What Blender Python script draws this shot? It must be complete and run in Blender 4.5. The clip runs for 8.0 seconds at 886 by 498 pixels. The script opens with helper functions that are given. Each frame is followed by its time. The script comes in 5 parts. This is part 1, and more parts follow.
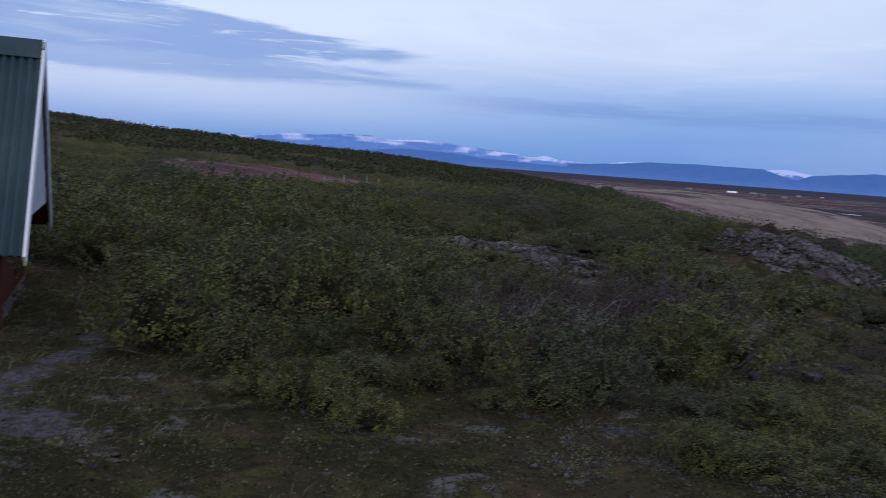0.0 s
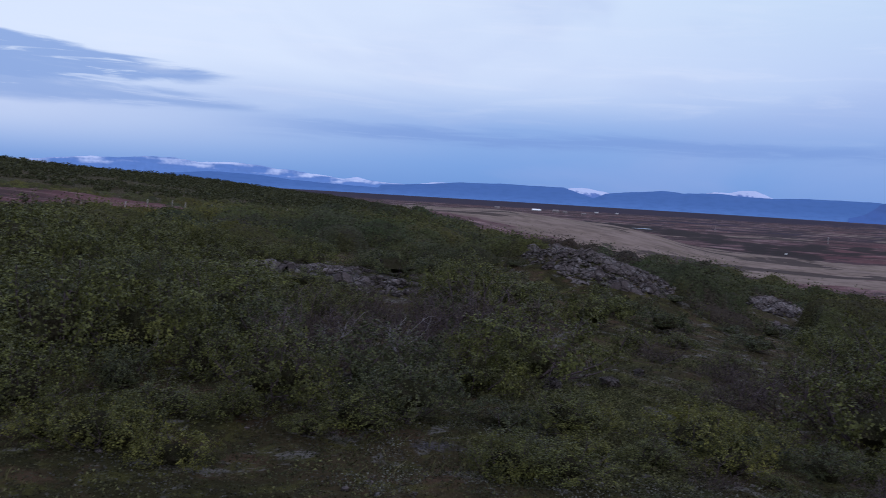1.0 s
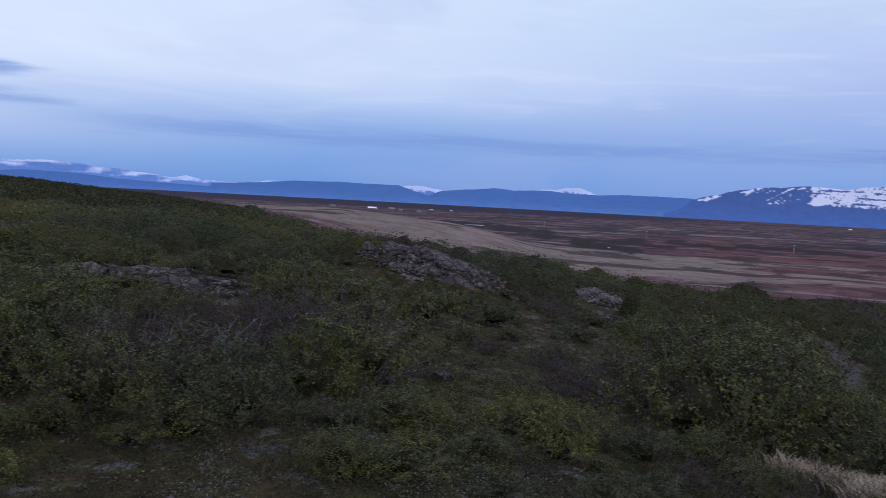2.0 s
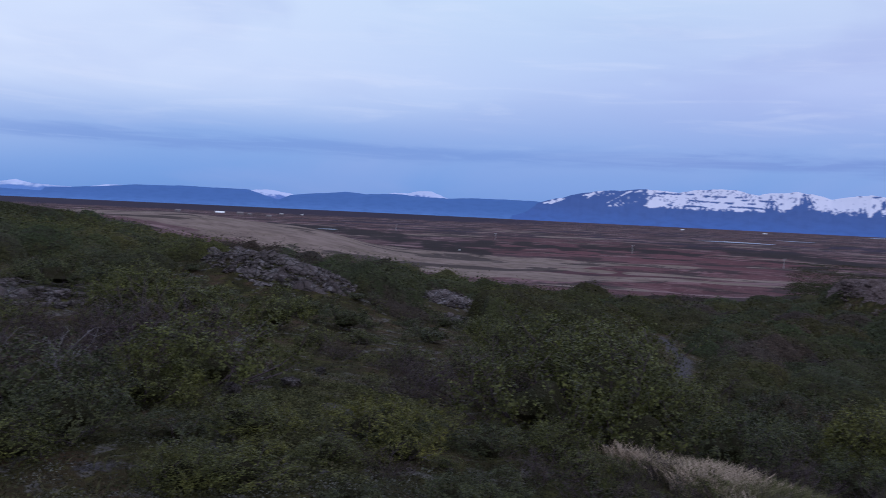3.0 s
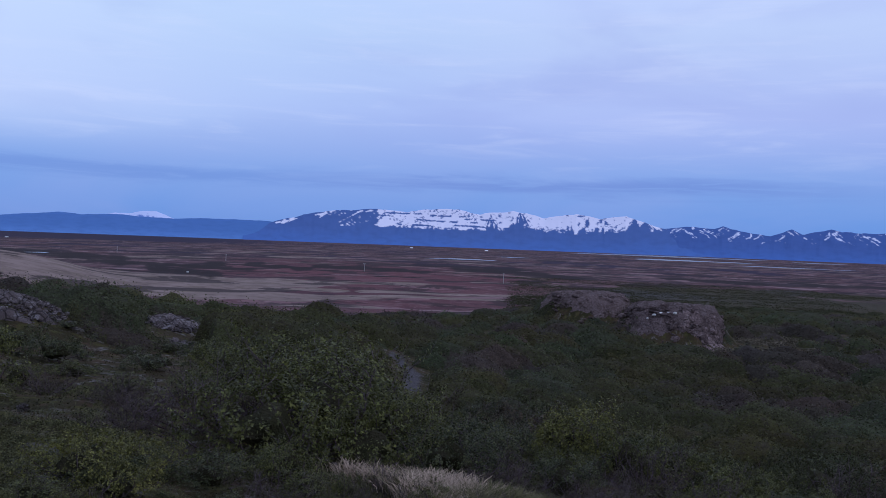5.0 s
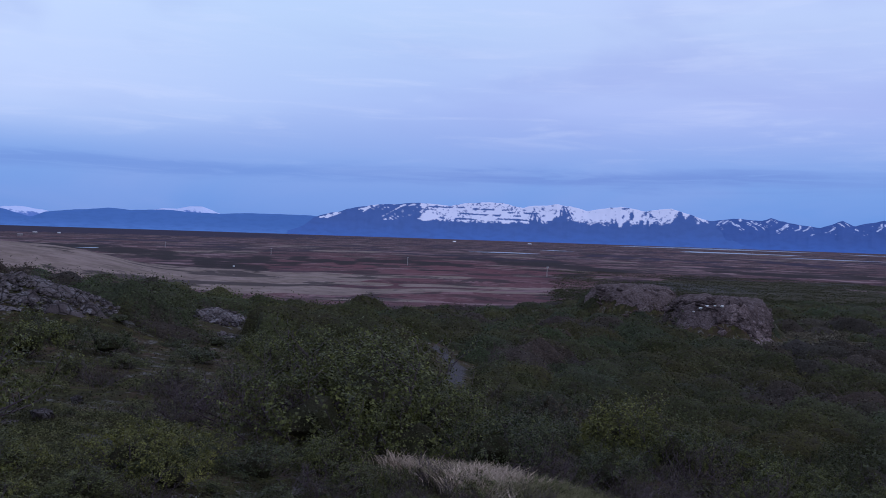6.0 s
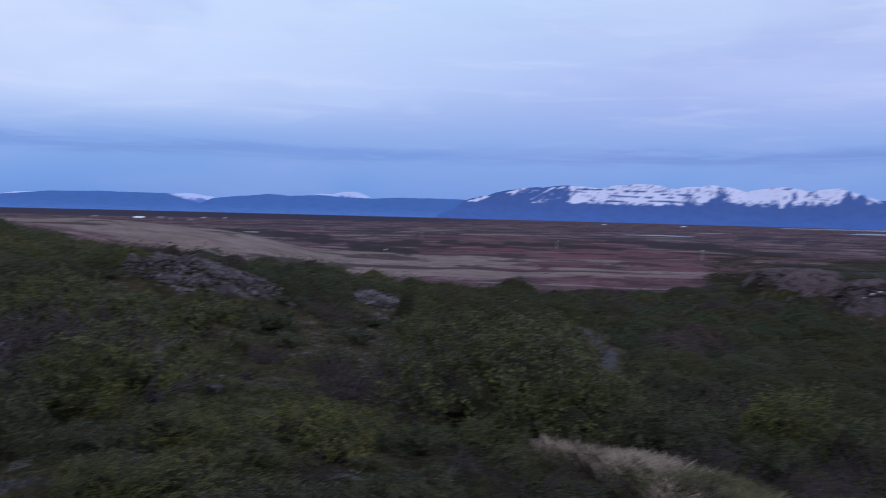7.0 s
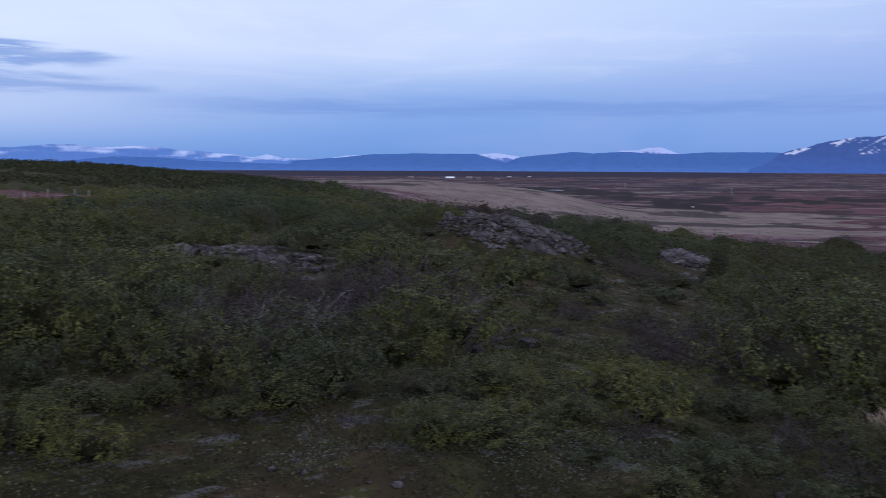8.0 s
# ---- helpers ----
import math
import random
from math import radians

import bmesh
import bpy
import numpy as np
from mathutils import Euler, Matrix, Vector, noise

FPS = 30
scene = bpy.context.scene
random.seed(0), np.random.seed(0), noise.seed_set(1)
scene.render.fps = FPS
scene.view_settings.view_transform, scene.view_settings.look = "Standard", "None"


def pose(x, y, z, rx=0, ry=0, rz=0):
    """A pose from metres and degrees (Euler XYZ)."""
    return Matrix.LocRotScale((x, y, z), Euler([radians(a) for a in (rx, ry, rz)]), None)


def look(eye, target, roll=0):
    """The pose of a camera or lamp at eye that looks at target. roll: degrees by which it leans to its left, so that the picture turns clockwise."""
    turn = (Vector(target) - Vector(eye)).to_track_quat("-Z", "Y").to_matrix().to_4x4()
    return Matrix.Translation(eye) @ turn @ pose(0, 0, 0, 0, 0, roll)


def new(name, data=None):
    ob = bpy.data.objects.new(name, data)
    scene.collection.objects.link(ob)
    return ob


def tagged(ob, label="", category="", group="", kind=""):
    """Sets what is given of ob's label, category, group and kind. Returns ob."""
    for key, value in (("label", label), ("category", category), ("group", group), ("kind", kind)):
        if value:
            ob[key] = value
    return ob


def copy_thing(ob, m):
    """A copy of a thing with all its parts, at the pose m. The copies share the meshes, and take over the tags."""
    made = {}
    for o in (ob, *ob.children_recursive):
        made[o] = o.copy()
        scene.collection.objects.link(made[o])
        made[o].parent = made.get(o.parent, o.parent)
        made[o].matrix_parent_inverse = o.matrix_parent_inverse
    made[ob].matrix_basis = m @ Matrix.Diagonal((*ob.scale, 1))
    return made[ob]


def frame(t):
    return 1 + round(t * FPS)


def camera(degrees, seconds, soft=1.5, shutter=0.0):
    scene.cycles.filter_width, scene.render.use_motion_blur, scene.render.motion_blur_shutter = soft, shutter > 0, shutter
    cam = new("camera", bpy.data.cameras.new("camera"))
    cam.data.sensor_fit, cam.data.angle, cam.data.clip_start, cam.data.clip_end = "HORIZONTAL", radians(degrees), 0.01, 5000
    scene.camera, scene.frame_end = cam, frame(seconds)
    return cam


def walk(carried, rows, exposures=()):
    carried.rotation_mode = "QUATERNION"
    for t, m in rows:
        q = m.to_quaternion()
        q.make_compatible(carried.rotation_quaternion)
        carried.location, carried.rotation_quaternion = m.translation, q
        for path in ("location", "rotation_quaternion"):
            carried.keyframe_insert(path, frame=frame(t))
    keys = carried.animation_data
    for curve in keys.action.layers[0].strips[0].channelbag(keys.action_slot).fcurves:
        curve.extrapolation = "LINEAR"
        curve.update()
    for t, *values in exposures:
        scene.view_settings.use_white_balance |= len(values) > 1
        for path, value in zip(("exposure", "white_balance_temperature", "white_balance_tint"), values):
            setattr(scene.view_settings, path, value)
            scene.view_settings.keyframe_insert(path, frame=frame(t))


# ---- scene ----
cam = camera(53.6, 8.0, soft=0.3, shutter=0.3)
PATH = [
    (0, (-0.017, -0.004, 1.650), (-17.51, 97.92, -8.60), 4.13),
    (0.2, (-0.004, -0.002, 1.650), (-12.47, 98.79, -7.60), 4.04),
    (0.5, (0.015, -0.000, 1.650), (-5.61, 99.51, -6.42), 3.87),
    (1, (0.039, -0.000, 1.650), (3.25, 99.74, -4.83), 3.40),
    (1.3, (0.052, -0.001, 1.650), (8.35, 99.48, -4.19), 3.05),
    (1.5, (0.063, -0.002, 1.650), (12.09, 99.11, -4.03), 2.93),
    (1.7, (0.074, -0.004, 1.650), (16.27, 98.51, -4.04), 2.99),
    (2.8, (0.122, -0.016, 1.650), (34.00, 93.95, -3.19), 2.80),
    (3, (0.132, -0.020, 1.650), (37.74, 92.54, -2.77), 2.73),
    (3.2, (0.143, -0.025, 1.650), (41.99, 90.71, -2.28), 2.82),
    (3.5, (0.160, -0.033, 1.650), (48.22, 87.60, -1.57), 2.95),
    (4, (0.183, -0.048, 1.650), (56.92, 82.27, -0.67), 2.52),
    (4.5, (0.198, -0.059, 1.650), (62.42, 78.22, 0.49), 2.25),
    (4.7, (0.202, -0.062, 1.650), (63.96, 76.98, 0.84), 2.21),
    (5.8, (0.193, -0.055, 1.650), (60.63, 79.60, 0.02), 1.95),
    (6, (0.191, -0.053, 1.650), (59.76, 80.25, -0.15), 1.89),
    (6.5, (0.185, -0.049, 1.650), (57.43, 81.92, -0.39), 1.74),
    (6.8, (0.172, -0.041, 1.650), (52.89, 84.88, -1.32), 1.72),
    (7, (0.152, -0.029, 1.650), (45.37, 89.07, -2.54), 1.49),
    (7.2, (0.130, -0.019, 1.650), (37.01, 92.73, -4.53), 1.18),
    (7.5, (0.101, -0.010, 1.650), (26.30, 96.12, -6.86), 0.67),
    (7.7, (0.086, -0.006, 1.650), (20.85, 97.37, -7.65), 0.39),
    (8, (0.064, -0.002, 1.650), (12.73, 98.74, -7.86), 0.26),
]
walk(cam, [(t, look(eye, target, roll)) for t, eye, target, roll in PATH],
     [(0, 0.0, 6600, 9), (1, 0.0, 6600, 9), (3, -0.04, 6420, 11), (4.5, -0.13, 5960, 14), (6.5, -0.13, 5960, 14), (7.2, -0.05, 6300, 12), (8, 0.0, 6350, 11)])

# ---- dusk sky and its weak low sun ----
class Nodes:
    """Short forms for building node trees."""

    def __init__(self, tree):
        self.tree, self.n, self.l = tree, tree.nodes, tree.links

    def put(self, socket, value):
        if isinstance(value, bpy.types.NodeSocket):
            self.l.new(value, socket)
        else:
            if socket.type == "RGBA" and len(value) == 3:
                value = (*value, 1)
            socket.default_value = value

    def math(self, op, a, b=0.0, c=0.0, clamp=False):
        nd = self.n.new("ShaderNodeMath")
        nd.operation, nd.use_clamp = op, clamp
        for k, v in enumerate((a, b, c)):
            self.put(nd.inputs[k], v)
        return nd.outputs[0]

    def step(self, v, lo, hi):
        nd = self.n.new("ShaderNodeMapRange")
        nd.interpolation_type = "SMOOTHSTEP"
        self.put(nd.inputs["Value"], v)
        for k, x in (("From Min", lo), ("From Max", hi), ("To Min", 0.0), ("To Max", 1.0)):
            self.put(nd.inputs[k], x)
        return nd.outputs["Result"]

    def mix(self, fac, a, b, mode="MIX"):
        nd = self.n.new("ShaderNodeMix")
        nd.data_type, nd.blend_type = "RGBA", mode
        self.put(nd.inputs[0], fac)
        self.put(nd.inputs[6], a)
        self.put(nd.inputs[7], b)
        return nd.outputs[2]

    def noise(self, vec, scale, detail=4.0, rough=0.55, warp=0.0, dims="3D"):
        nd = self.n.new("ShaderNodeTexNoise")
        nd.noise_dimensions = dims
        if vec is not None:
            self.put(nd.inputs["Vector"], vec)
        for k, v in (("Scale", scale), ("Detail", detail), ("Roughness", rough), ("Distortion", warp)):
            self.put(nd.inputs[k], v)
        return nd.outputs["Fac"]

    def voronoi(self, vec, scale, out="Distance", feature="F1"):
        nd = self.n.new("ShaderNodeTexVoronoi")
        nd.feature = feature
        self.put(nd.inputs["Vector"], vec)
        self.put(nd.inputs["Scale"], scale)
        return nd.outputs[out]

    def combine(self, x, y, z):
        nd = self.n.new("ShaderNodeCombineXYZ")
        for k, v in enumerate((x, y, z)):
            self.put(nd.inputs[k], v)
        return nd.outputs[0]

    def split(self, vec):
        nd = self.n.new("ShaderNodeSeparateXYZ")
        self.put(nd.inputs[0], vec)
        return nd.outputs

    def bump(self, height, strength, distance):
        nd = self.n.new("ShaderNodeBump")
        for k, v in (("Height", height), ("Strength", strength), ("Distance", distance)):
            self.put(nd.inputs[k], v)
        return nd.outputs[0]


SUN_UP, SUN_ROUND = radians(15), radians(150)
world = bpy.data.worlds.new("dusk_sky")
scene.world = world
world.use_nodes = True
W = Nodes(world.node_tree)
back = world.node_tree.nodes["Background"]
clear = W.n.new("ShaderNodeTexSky")
clear.sky_type, clear.sun_disc = "NISHITA", False
clear.sun_elevation, clear.sun_rotation = SUN_UP, SUN_ROUND
away = W.n.new("ShaderNodeTexCoord").outputs["Generated"]
sx, sy, sz = W.split(away)[:3]
bearing = W.math("MULTIPLY", W.math("ARCTAN2", W.math("MULTIPLY", sx, -1.0), sy), 57.2958)
rise = W.math("MULTIPLY", W.math("ARCSINE", sz), 57.2958)
# high overcast: bluer and darker towards the horizon
ramp = W.n.new("ShaderNodeValToRGB")
W.put(ramp.inputs[0], W.math("DIVIDE", rise, 60.0, clamp=True))
stops = ((0.0, (0.14, 0.31, 0.74)), (0.03, (0.165, 0.35, 0.80)), (0.07, (0.25, 0.42, 0.84)), (0.135, (0.46, 0.60, 0.96)), (0.22, (0.56, 0.73, 1.0)), (0.5, (0.78, 0.95, 1.30)), (1.0, (0.95, 1.12, 1.5)))
while len(ramp.color_ramp.elements) < len(stops):
    ramp.color_ramp.elements.new(0.5)
for el, (at, col) in zip(ramp.color_ramp.elements, stops):
    el.position, el.color = at, (*col, 1)
deck = ramp.outputs[0]
# paler, more lavender towards the north-west
deck = W.mix(W.math("MULTIPLY", W.step(bearing, -8.0, 34.0), W.step(rise, 0.0, 4.0)), deck, (0.58, 0.68, 0.98))
deck = W.mix(W.math("MULTIPLY", W.math("MULTIPLY", W.step(bearing, -42.0, 6.0), W.math("SUBTRACT", 1.0, W.step(rise, 14.0, 30.0))), W.math("MULTIPLY", W.step(rise, 4.0, 8.0), 0.75)), deck, (0.76, 0.86, 1.08))
soft_noise = W.noise(W.combine(W.math("MULTIPLY", bearing, 0.05), W.math("MULTIPLY", rise, 0.16), 0.0), 1.0, 4.0, 0.5, 0.6)
deck = W.mix(W.math("MULTIPLY", W.step(soft_noise, 0.42, 0.72), 0.35), deck, (0.34, 0.44, 0.84))
west_side = W.math("SUBTRACT", 1.0, W.step(bearing, -52.0, -24.0))
deck = W.mix(W.math("MULTIPLY", west_side, W.step(rise, 3.0, 7.0)), deck, W.mix(1.0, deck, (1.07, 0.985, 1.0), "MULTIPLY"))
# thin layered clouds
wisp = W.noise(W.combine(W.math("MULTIPLY", bearing, 0.10), W.math("MULTIPLY", rise, 0.9), 3.0), 1.0, 6.0, 0.6, 0.5)
lift = W.math("MULTIPLY", W.math("SUBTRACT", wisp, 0.5), 1.8)
high = W.math("ADD", rise, lift)


def bank(lo, hi, soft, left, right, fade):
    """A flat cloud bank between two heights and two bearings, in degrees, with ragged edges."""
    up = W.math("MULTIPLY", W.step(high, lo - soft, lo + soft), W.math("SUBTRACT", 1.0, W.step(high, hi - soft, hi + soft)))
    side = W.math("MULTIPLY", W.step(bearing, right - fade, right + fade), W.math("SUBTRACT", 1.0, W.step(bearing, left - fade, left + fade)))
    return W.math("MULTIPLY", up, side)




def wedge(low, fall, least, top, climb, tip, soft):
    """A cloud that narrows to a tip at a bearing; heights in degrees, changing with each degree away from the tip."""
    off = W.math("SUBTRACT", bearing, tip)
    lo = W.math("MAXIMUM", W.math("MULTIPLY_ADD", off, -fall, low), least)
    hi = W.math("MULTIPLY_ADD", off, climb, top)
    over = W.step(W.math("SUBTRACT", high, lo), -soft * 1.4, soft * 1.4)
    under = W.step(W.math("SUBTRACT", hi, high), -soft, soft)
    return W.math("MULTIPLY", W.math("MULTIPLY", over, under), W.math("MULTIPLY", W.step(off, -1.2, 2.5), W.math("SUBTRACT", 1.0, W.step(off, 45.0, 60.0))))


lens = W.math("MAXIMUM", wedge(6.2, 0.10, 5.0, 6.45, 0.095, 12.0, 0.22), W.math("MULTIPLY", wedge(4.4, 0.03, 3.7, 4.75, 0.06, 9.9, 0.3), 0.85))
streaks = W.noise(W.combine(W.math("MULTIPLY", bearing, 0.14), W.math("MULTIPLY", rise, 2.2), 9.0), 1.0, 5.0, 0.6, 0.8)
lens = W.math("MULTIPLY", lens, W.math("SUBTRACT", 1.0, W.math("MULTIPLY", W.step(streaks, 0.55, 0.68), 0.75)))
deck = W.mix(W.math("MULTIPLY", lens, 0.9), deck, (0.22, 0.36, 0.76))
deck = W.mix(W.math("MULTIPLY", W.math("MULTIPLY", W.step(wisp, 0.48, 0.72), W.step(rise, 3.0, 7.0)), 0.22), deck, (0.80, 0.86, 1.06))
low_bank = bank(3.1, 4.0, 0.35, 8.0, -30.0, 7.0)
deck = W.mix(W.math("MULTIPLY", W.math("MULTIPLY", low_bank, W.math("SUBTRACT", 1.0, W.math("MULTIPLY", W.step(streaks, 0.5, 0.66), 0.6))), 0.68), deck, (0.17, 0.31, 0.74))
west_bank = bank(3.3, 4.2, 0.35, -32.0, -62.0, 8.0)
deck = W.mix(W.math("MULTIPLY", W.math("MULTIPLY", west_bank, W.math("SUBTRACT", 1.0, W.math("MULTIPLY", W.step(streaks, 0.5, 0.66), 0.6))), 0.62), deck, (0.17, 0.28, 0.70))
sky_dim = W.mix(1.0, clear.outputs[0], (0.10, 0.10, 0.10), "MULTIPLY")
W.l.new(W.mix(0.92, sky_dim, deck), back.inputs[0])
back.inputs[1].default_value = 1.0

lamp = bpy.data.lights.new("low_sun", "SUN")
lamp.energy, lamp.angle, lamp.color = 0.3, radians(40), (1.0, 0.93, 0.86)
sun_way = Vector((math.sin(SUN_ROUND) * math.cos(SUN_UP), math.cos(SUN_ROUND) * math.cos(SUN_UP), math.sin(SUN_UP)))
new("low_sun", lamp).matrix_world = look(sun_way * 60, (0, 0, 0))

# ---- materials ----
def material(name, build, rough=0.9, gloss=0.04):
    m = bpy.data.materials.new(name)
    m.use_nodes = True
    k = Nodes(m.node_tree)
    bsdf = m.node_tree.nodes["Principled BSDF"]
    bsdf.inputs["Roughness"].default_value = rough
    bsdf.inputs["Specular IOR Level"].default_value = gloss
    build(k, bsdf.inputs, k.n.new("ShaderNodeTexCoord").outputs["Object"])
    return m


def leafy(dark, light, tip):
    """Leaves: a colour of its own for each leaf and each shrub, some light passing through."""

    def build(k, i, at):
        geo = k.n.new("ShaderNodeNewGeometry").outputs["Random Per Island"]
        own = k.n.new("ShaderNodeObjectInfo").outputs["Random"]
        patch = k.noise(at, 1.7, 3.0)
        col = k.mix(k.step(geo, 0.10, 0.9), dark, light)
        col = k.mix(k.step(geo, 0.84, 0.97), col, tuple(1.18 * c for c in light))
        col = k.mix(k.math("MULTIPLY", k.step(patch, 0.5, 0.75), 0.7), col, tip)
        col = k.mix(k.math("MULTIPLY", own, 0.2), col, dark)
        tuft = k.math("MULTIPLY_ADD", k.step(k.noise(at, 7.0, 2.0), 0.36, 0.64), 0.8, 0.62)
        col = k.mix(1.0, col, k.combine(tuft, tuft, tuft), "MULTIPLY")
        k.put(i["Base Color"], col)
        sheer = k.n.new("ShaderNodeBsdfTranslucent")
        k.put(sheer.inputs["Color"], col)
        both = k.n.new("ShaderNodeMixShader")
        k.put(both.inputs[0], 0.25)
        out = k.n["Material Output"]
        k.l.new(k.n["Principled BSDF"].outputs[0], both.inputs[1])
        k.l.new(sheer.outputs[0], both.inputs[2])
        k.l.new(both.outputs[0], out.inputs["Surface"])

    return build


def mottled(a, b, scale, c=None, bump=0.3, reach=0.02):
    """Two tones at a coarse and a fine scale, with relief."""

    def build(k, i, at):
        big, fine = k.noise(at, scale, 4.0), k.noise(at, scale * 9, 5.0, 0.65)
        col = k.mix(k.step(big, 0.35, 0.68), a, b)
        col = k.mix(k.math("MULTIPLY", k.step(fine, 0.45, 0.7), 0.6), col, c or tuple(v * 0.6 for v in a))
        k.put(i["Base Color"], col)
        k.put(i["Normal"], k.bump(fine, bump, reach))

    return build


def by_piece(build, low=0.75, high=1.2):
    """The same, a little lighter or darker from piece to piece."""

    def more(k, i, at):
        build(k, i, at)
        link = i["Base Color"].links[0].from_socket
        own = k.n.new("ShaderNodeObjectInfo").outputs["Random"]
        isle = k.n.new("ShaderNodeNewGeometry").outputs["Random Per Island"]
        both = k.math("FRACT", k.math("ADD", own, isle))
        tone = k.math("MULTIPLY_ADD", both, high - low, low)
        k.put(i["Base Color"], k.mix(1.0, link, k.combine(tone, tone, tone), "MULTIPLY"))

    return more


BIRCH = material("birch_leaf", leafy((0.043, 0.044, 0.015), (0.107, 0.112, 0.033), (0.155, 0.150, 0.040)), 0.5, 0.12)
WILLOW = material("willow_leaf", leafy((0.034, 0.039, 0.019), (0.077, 0.082, 0.034), (0.118, 0.119, 0.054)), 0.5, 0.13)
SPRING_LEAF = material("spring_leaf", leafy((0.075, 0.073, 0.022), (0.150, 0.146, 0.040), (0.200, 0.184, 0.048)), 0.5, 0.1)
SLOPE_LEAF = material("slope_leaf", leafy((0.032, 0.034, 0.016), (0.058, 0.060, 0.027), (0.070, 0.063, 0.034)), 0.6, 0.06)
DULL = material("dull_leaf", leafy((0.043, 0.035, 0.024), (0.082, 0.065, 0.039), (0.104, 0.063, 0.043)), 0.5, 0.1)
HEATH_LEAF = material("heath_leaf", leafy((0.032, 0.031, 0.014), (0.054, 0.052, 0.023), (0.072, 0.044, 0.029)), 0.6, 0.1)

def build_scrub_leaf(k, i, at):
    """Leaves of many shrubs: the colour of each shrub's own kind, a little different from leaf to leaf."""
    kind = k.n.new("ShaderNodeAttribute")
    kind.attribute_name = "kind_colour"
    isle = k.n.new("ShaderNodeNewGeometry").outputs["Random Per Island"]
    tone = k.math("MULTIPLY_ADD", isle, 0.75, 0.62)
    k.put(i["Base Color"], k.mix(1.0, kind.outputs["Color"], k.combine(tone, tone, k.math("MULTIPLY", tone, 0.92)), "MULTIPLY"))


def build_dark_inside(k, i, at):
    """Opaque layer under the outer foliage, standing in for shaded inner twigs and leaves by darker mottling."""
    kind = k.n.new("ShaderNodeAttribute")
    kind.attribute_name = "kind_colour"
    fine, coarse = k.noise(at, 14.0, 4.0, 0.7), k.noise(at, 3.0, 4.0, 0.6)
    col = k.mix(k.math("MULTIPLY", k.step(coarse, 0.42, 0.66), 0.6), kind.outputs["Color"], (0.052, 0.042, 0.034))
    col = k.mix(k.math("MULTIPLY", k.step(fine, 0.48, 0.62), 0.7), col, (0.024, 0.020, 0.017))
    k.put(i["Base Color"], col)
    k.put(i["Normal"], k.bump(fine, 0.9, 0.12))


# dark tone of the cores that stand in for shade within crowns
DARK_CORE = material("inner_growth", mottled((0.034, 0.034, 0.015), (0.052, 0.044, 0.028), 5.0, (0.020, 0.017, 0.012), 1.0, 0.05), 0.95)
SCRUB_LEAF = material("scrub_leaf", build_scrub_leaf, 0.7, 0.05)
DARK_INSIDE = material("dark_inside", build_dark_inside, 0.95, 0.02)
TWIG = material("twig_bark", mottled((0.066, 0.046, 0.050), (0.125, 0.098, 0.11), 6.0, (0.045, 0.03, 0.032)), 0.85)
DEADWOOD = material("bleached_wood", mottled((0.16, 0.145, 0.15), (0.24, 0.22, 0.23), 8.0), 0.8)
LICHEN = material("lichen_stuff", by_piece(mottled((0.066, 0.062, 0.056), (0.118, 0.112, 0.102), 4.0), 0.55, 1.2), 0.95)
PALE_LICHEN = material("reindeer_lichen", by_piece(mottled((0.125, 0.123, 0.10), (0.20, 0.198, 0.165), 5.0), 0.6, 1.2), 0.95)
MOSS = material("moss_cushion", leafy((0.056, 0.056, 0.022), (0.128, 0.126, 0.054), (0.166, 0.153, 0.085)), 0.8, 0.1)
STRAW = material("dry_grass_blade", by_piece(mottled((0.30, 0.228, 0.165), (0.43, 0.335, 0.25), 3.0, (0.18, 0.135, 0.09)), 0.6, 1.25), 0.8)
TUSSOCK = material("faded_tussock", by_piece(mottled((0.125, 0.105, 0.072), (0.175, 0.150, 0.110), 1.0, (0.085, 0.075, 0.045)), 0.5, 1.2), 0.85)
BLADE = material("grass_blade", by_piece(mottled((0.075, 0.075, 0.030), (0.15, 0.13, 0.07), 2.0, (0.05, 0.05, 0.02)), 0.5, 1.3), 0.8)


def build_rock(k, i, at):
    """Rough lava: grey and brown tones, lichen spots, deep cracks."""
    big, mid, fine = k.noise(at, 1.3, 4.0), k.noise(at, 5.0, 5.0, 0.65), k.noise(at, 24.0, 5.0, 0.7)
    crack = k.voronoi(at, 4.5, "Distance", "DISTANCE_TO_EDGE")
    col = k.mix(k.step(big, 0.35, 0.65), (0.128, 0.102, 0.100), (0.222, 0.186, 0.182))
    col = k.mix(k.math("MULTIPLY", k.step(mid, 0.52, 0.62), 0.6), col, (0.33, 0.305, 0.31))
    col = k.mix(k.math("MULTIPLY", k.step(fine, 0.5, 0.66), 0.7), col, (0.045, 0.038, 0.038))
    col = k.mix(k.step(k.math("ADD", crack, k.math("MULTIPLY", fine, 0.06)), 0.075, 0.035), col, (0.040, 0.033, 0.031))
    k.put(i["Base Color"], col)
    k.put(i["Normal"], k.bump(k.math("ADD", fine, k.step(crack, 0.0, 0.12)), 0.9, 0.05))


STONE = material("lava_stone", by_piece(build_rock, 0.42, 1.08), 0.95)
BROWN_STONE = material("brown_rubble", by_piece(lambda k, i, at: (build_rock(k, i, at), k.put(i["Base Color"], k.mix(1.0, i["Base Color"].links[0].from_socket, (0.78, 0.69, 0.67), "MULTIPLY"))), 0.55, 1.4), 0.95)
PALE_STONE = material("pale_stone", mottled((0.55, 0.54, 0.52), (0.7, 0.69, 0.66), 6.0), 0.9)
GREEN_IRON = material("green_corrugated_iron", mottled((0.020, 0.042, 0.046), (0.030, 0.056, 0.060), 2.5, (0.018, 0.034, 0.038), 0.05, 0.004), 0.5, 0.25)
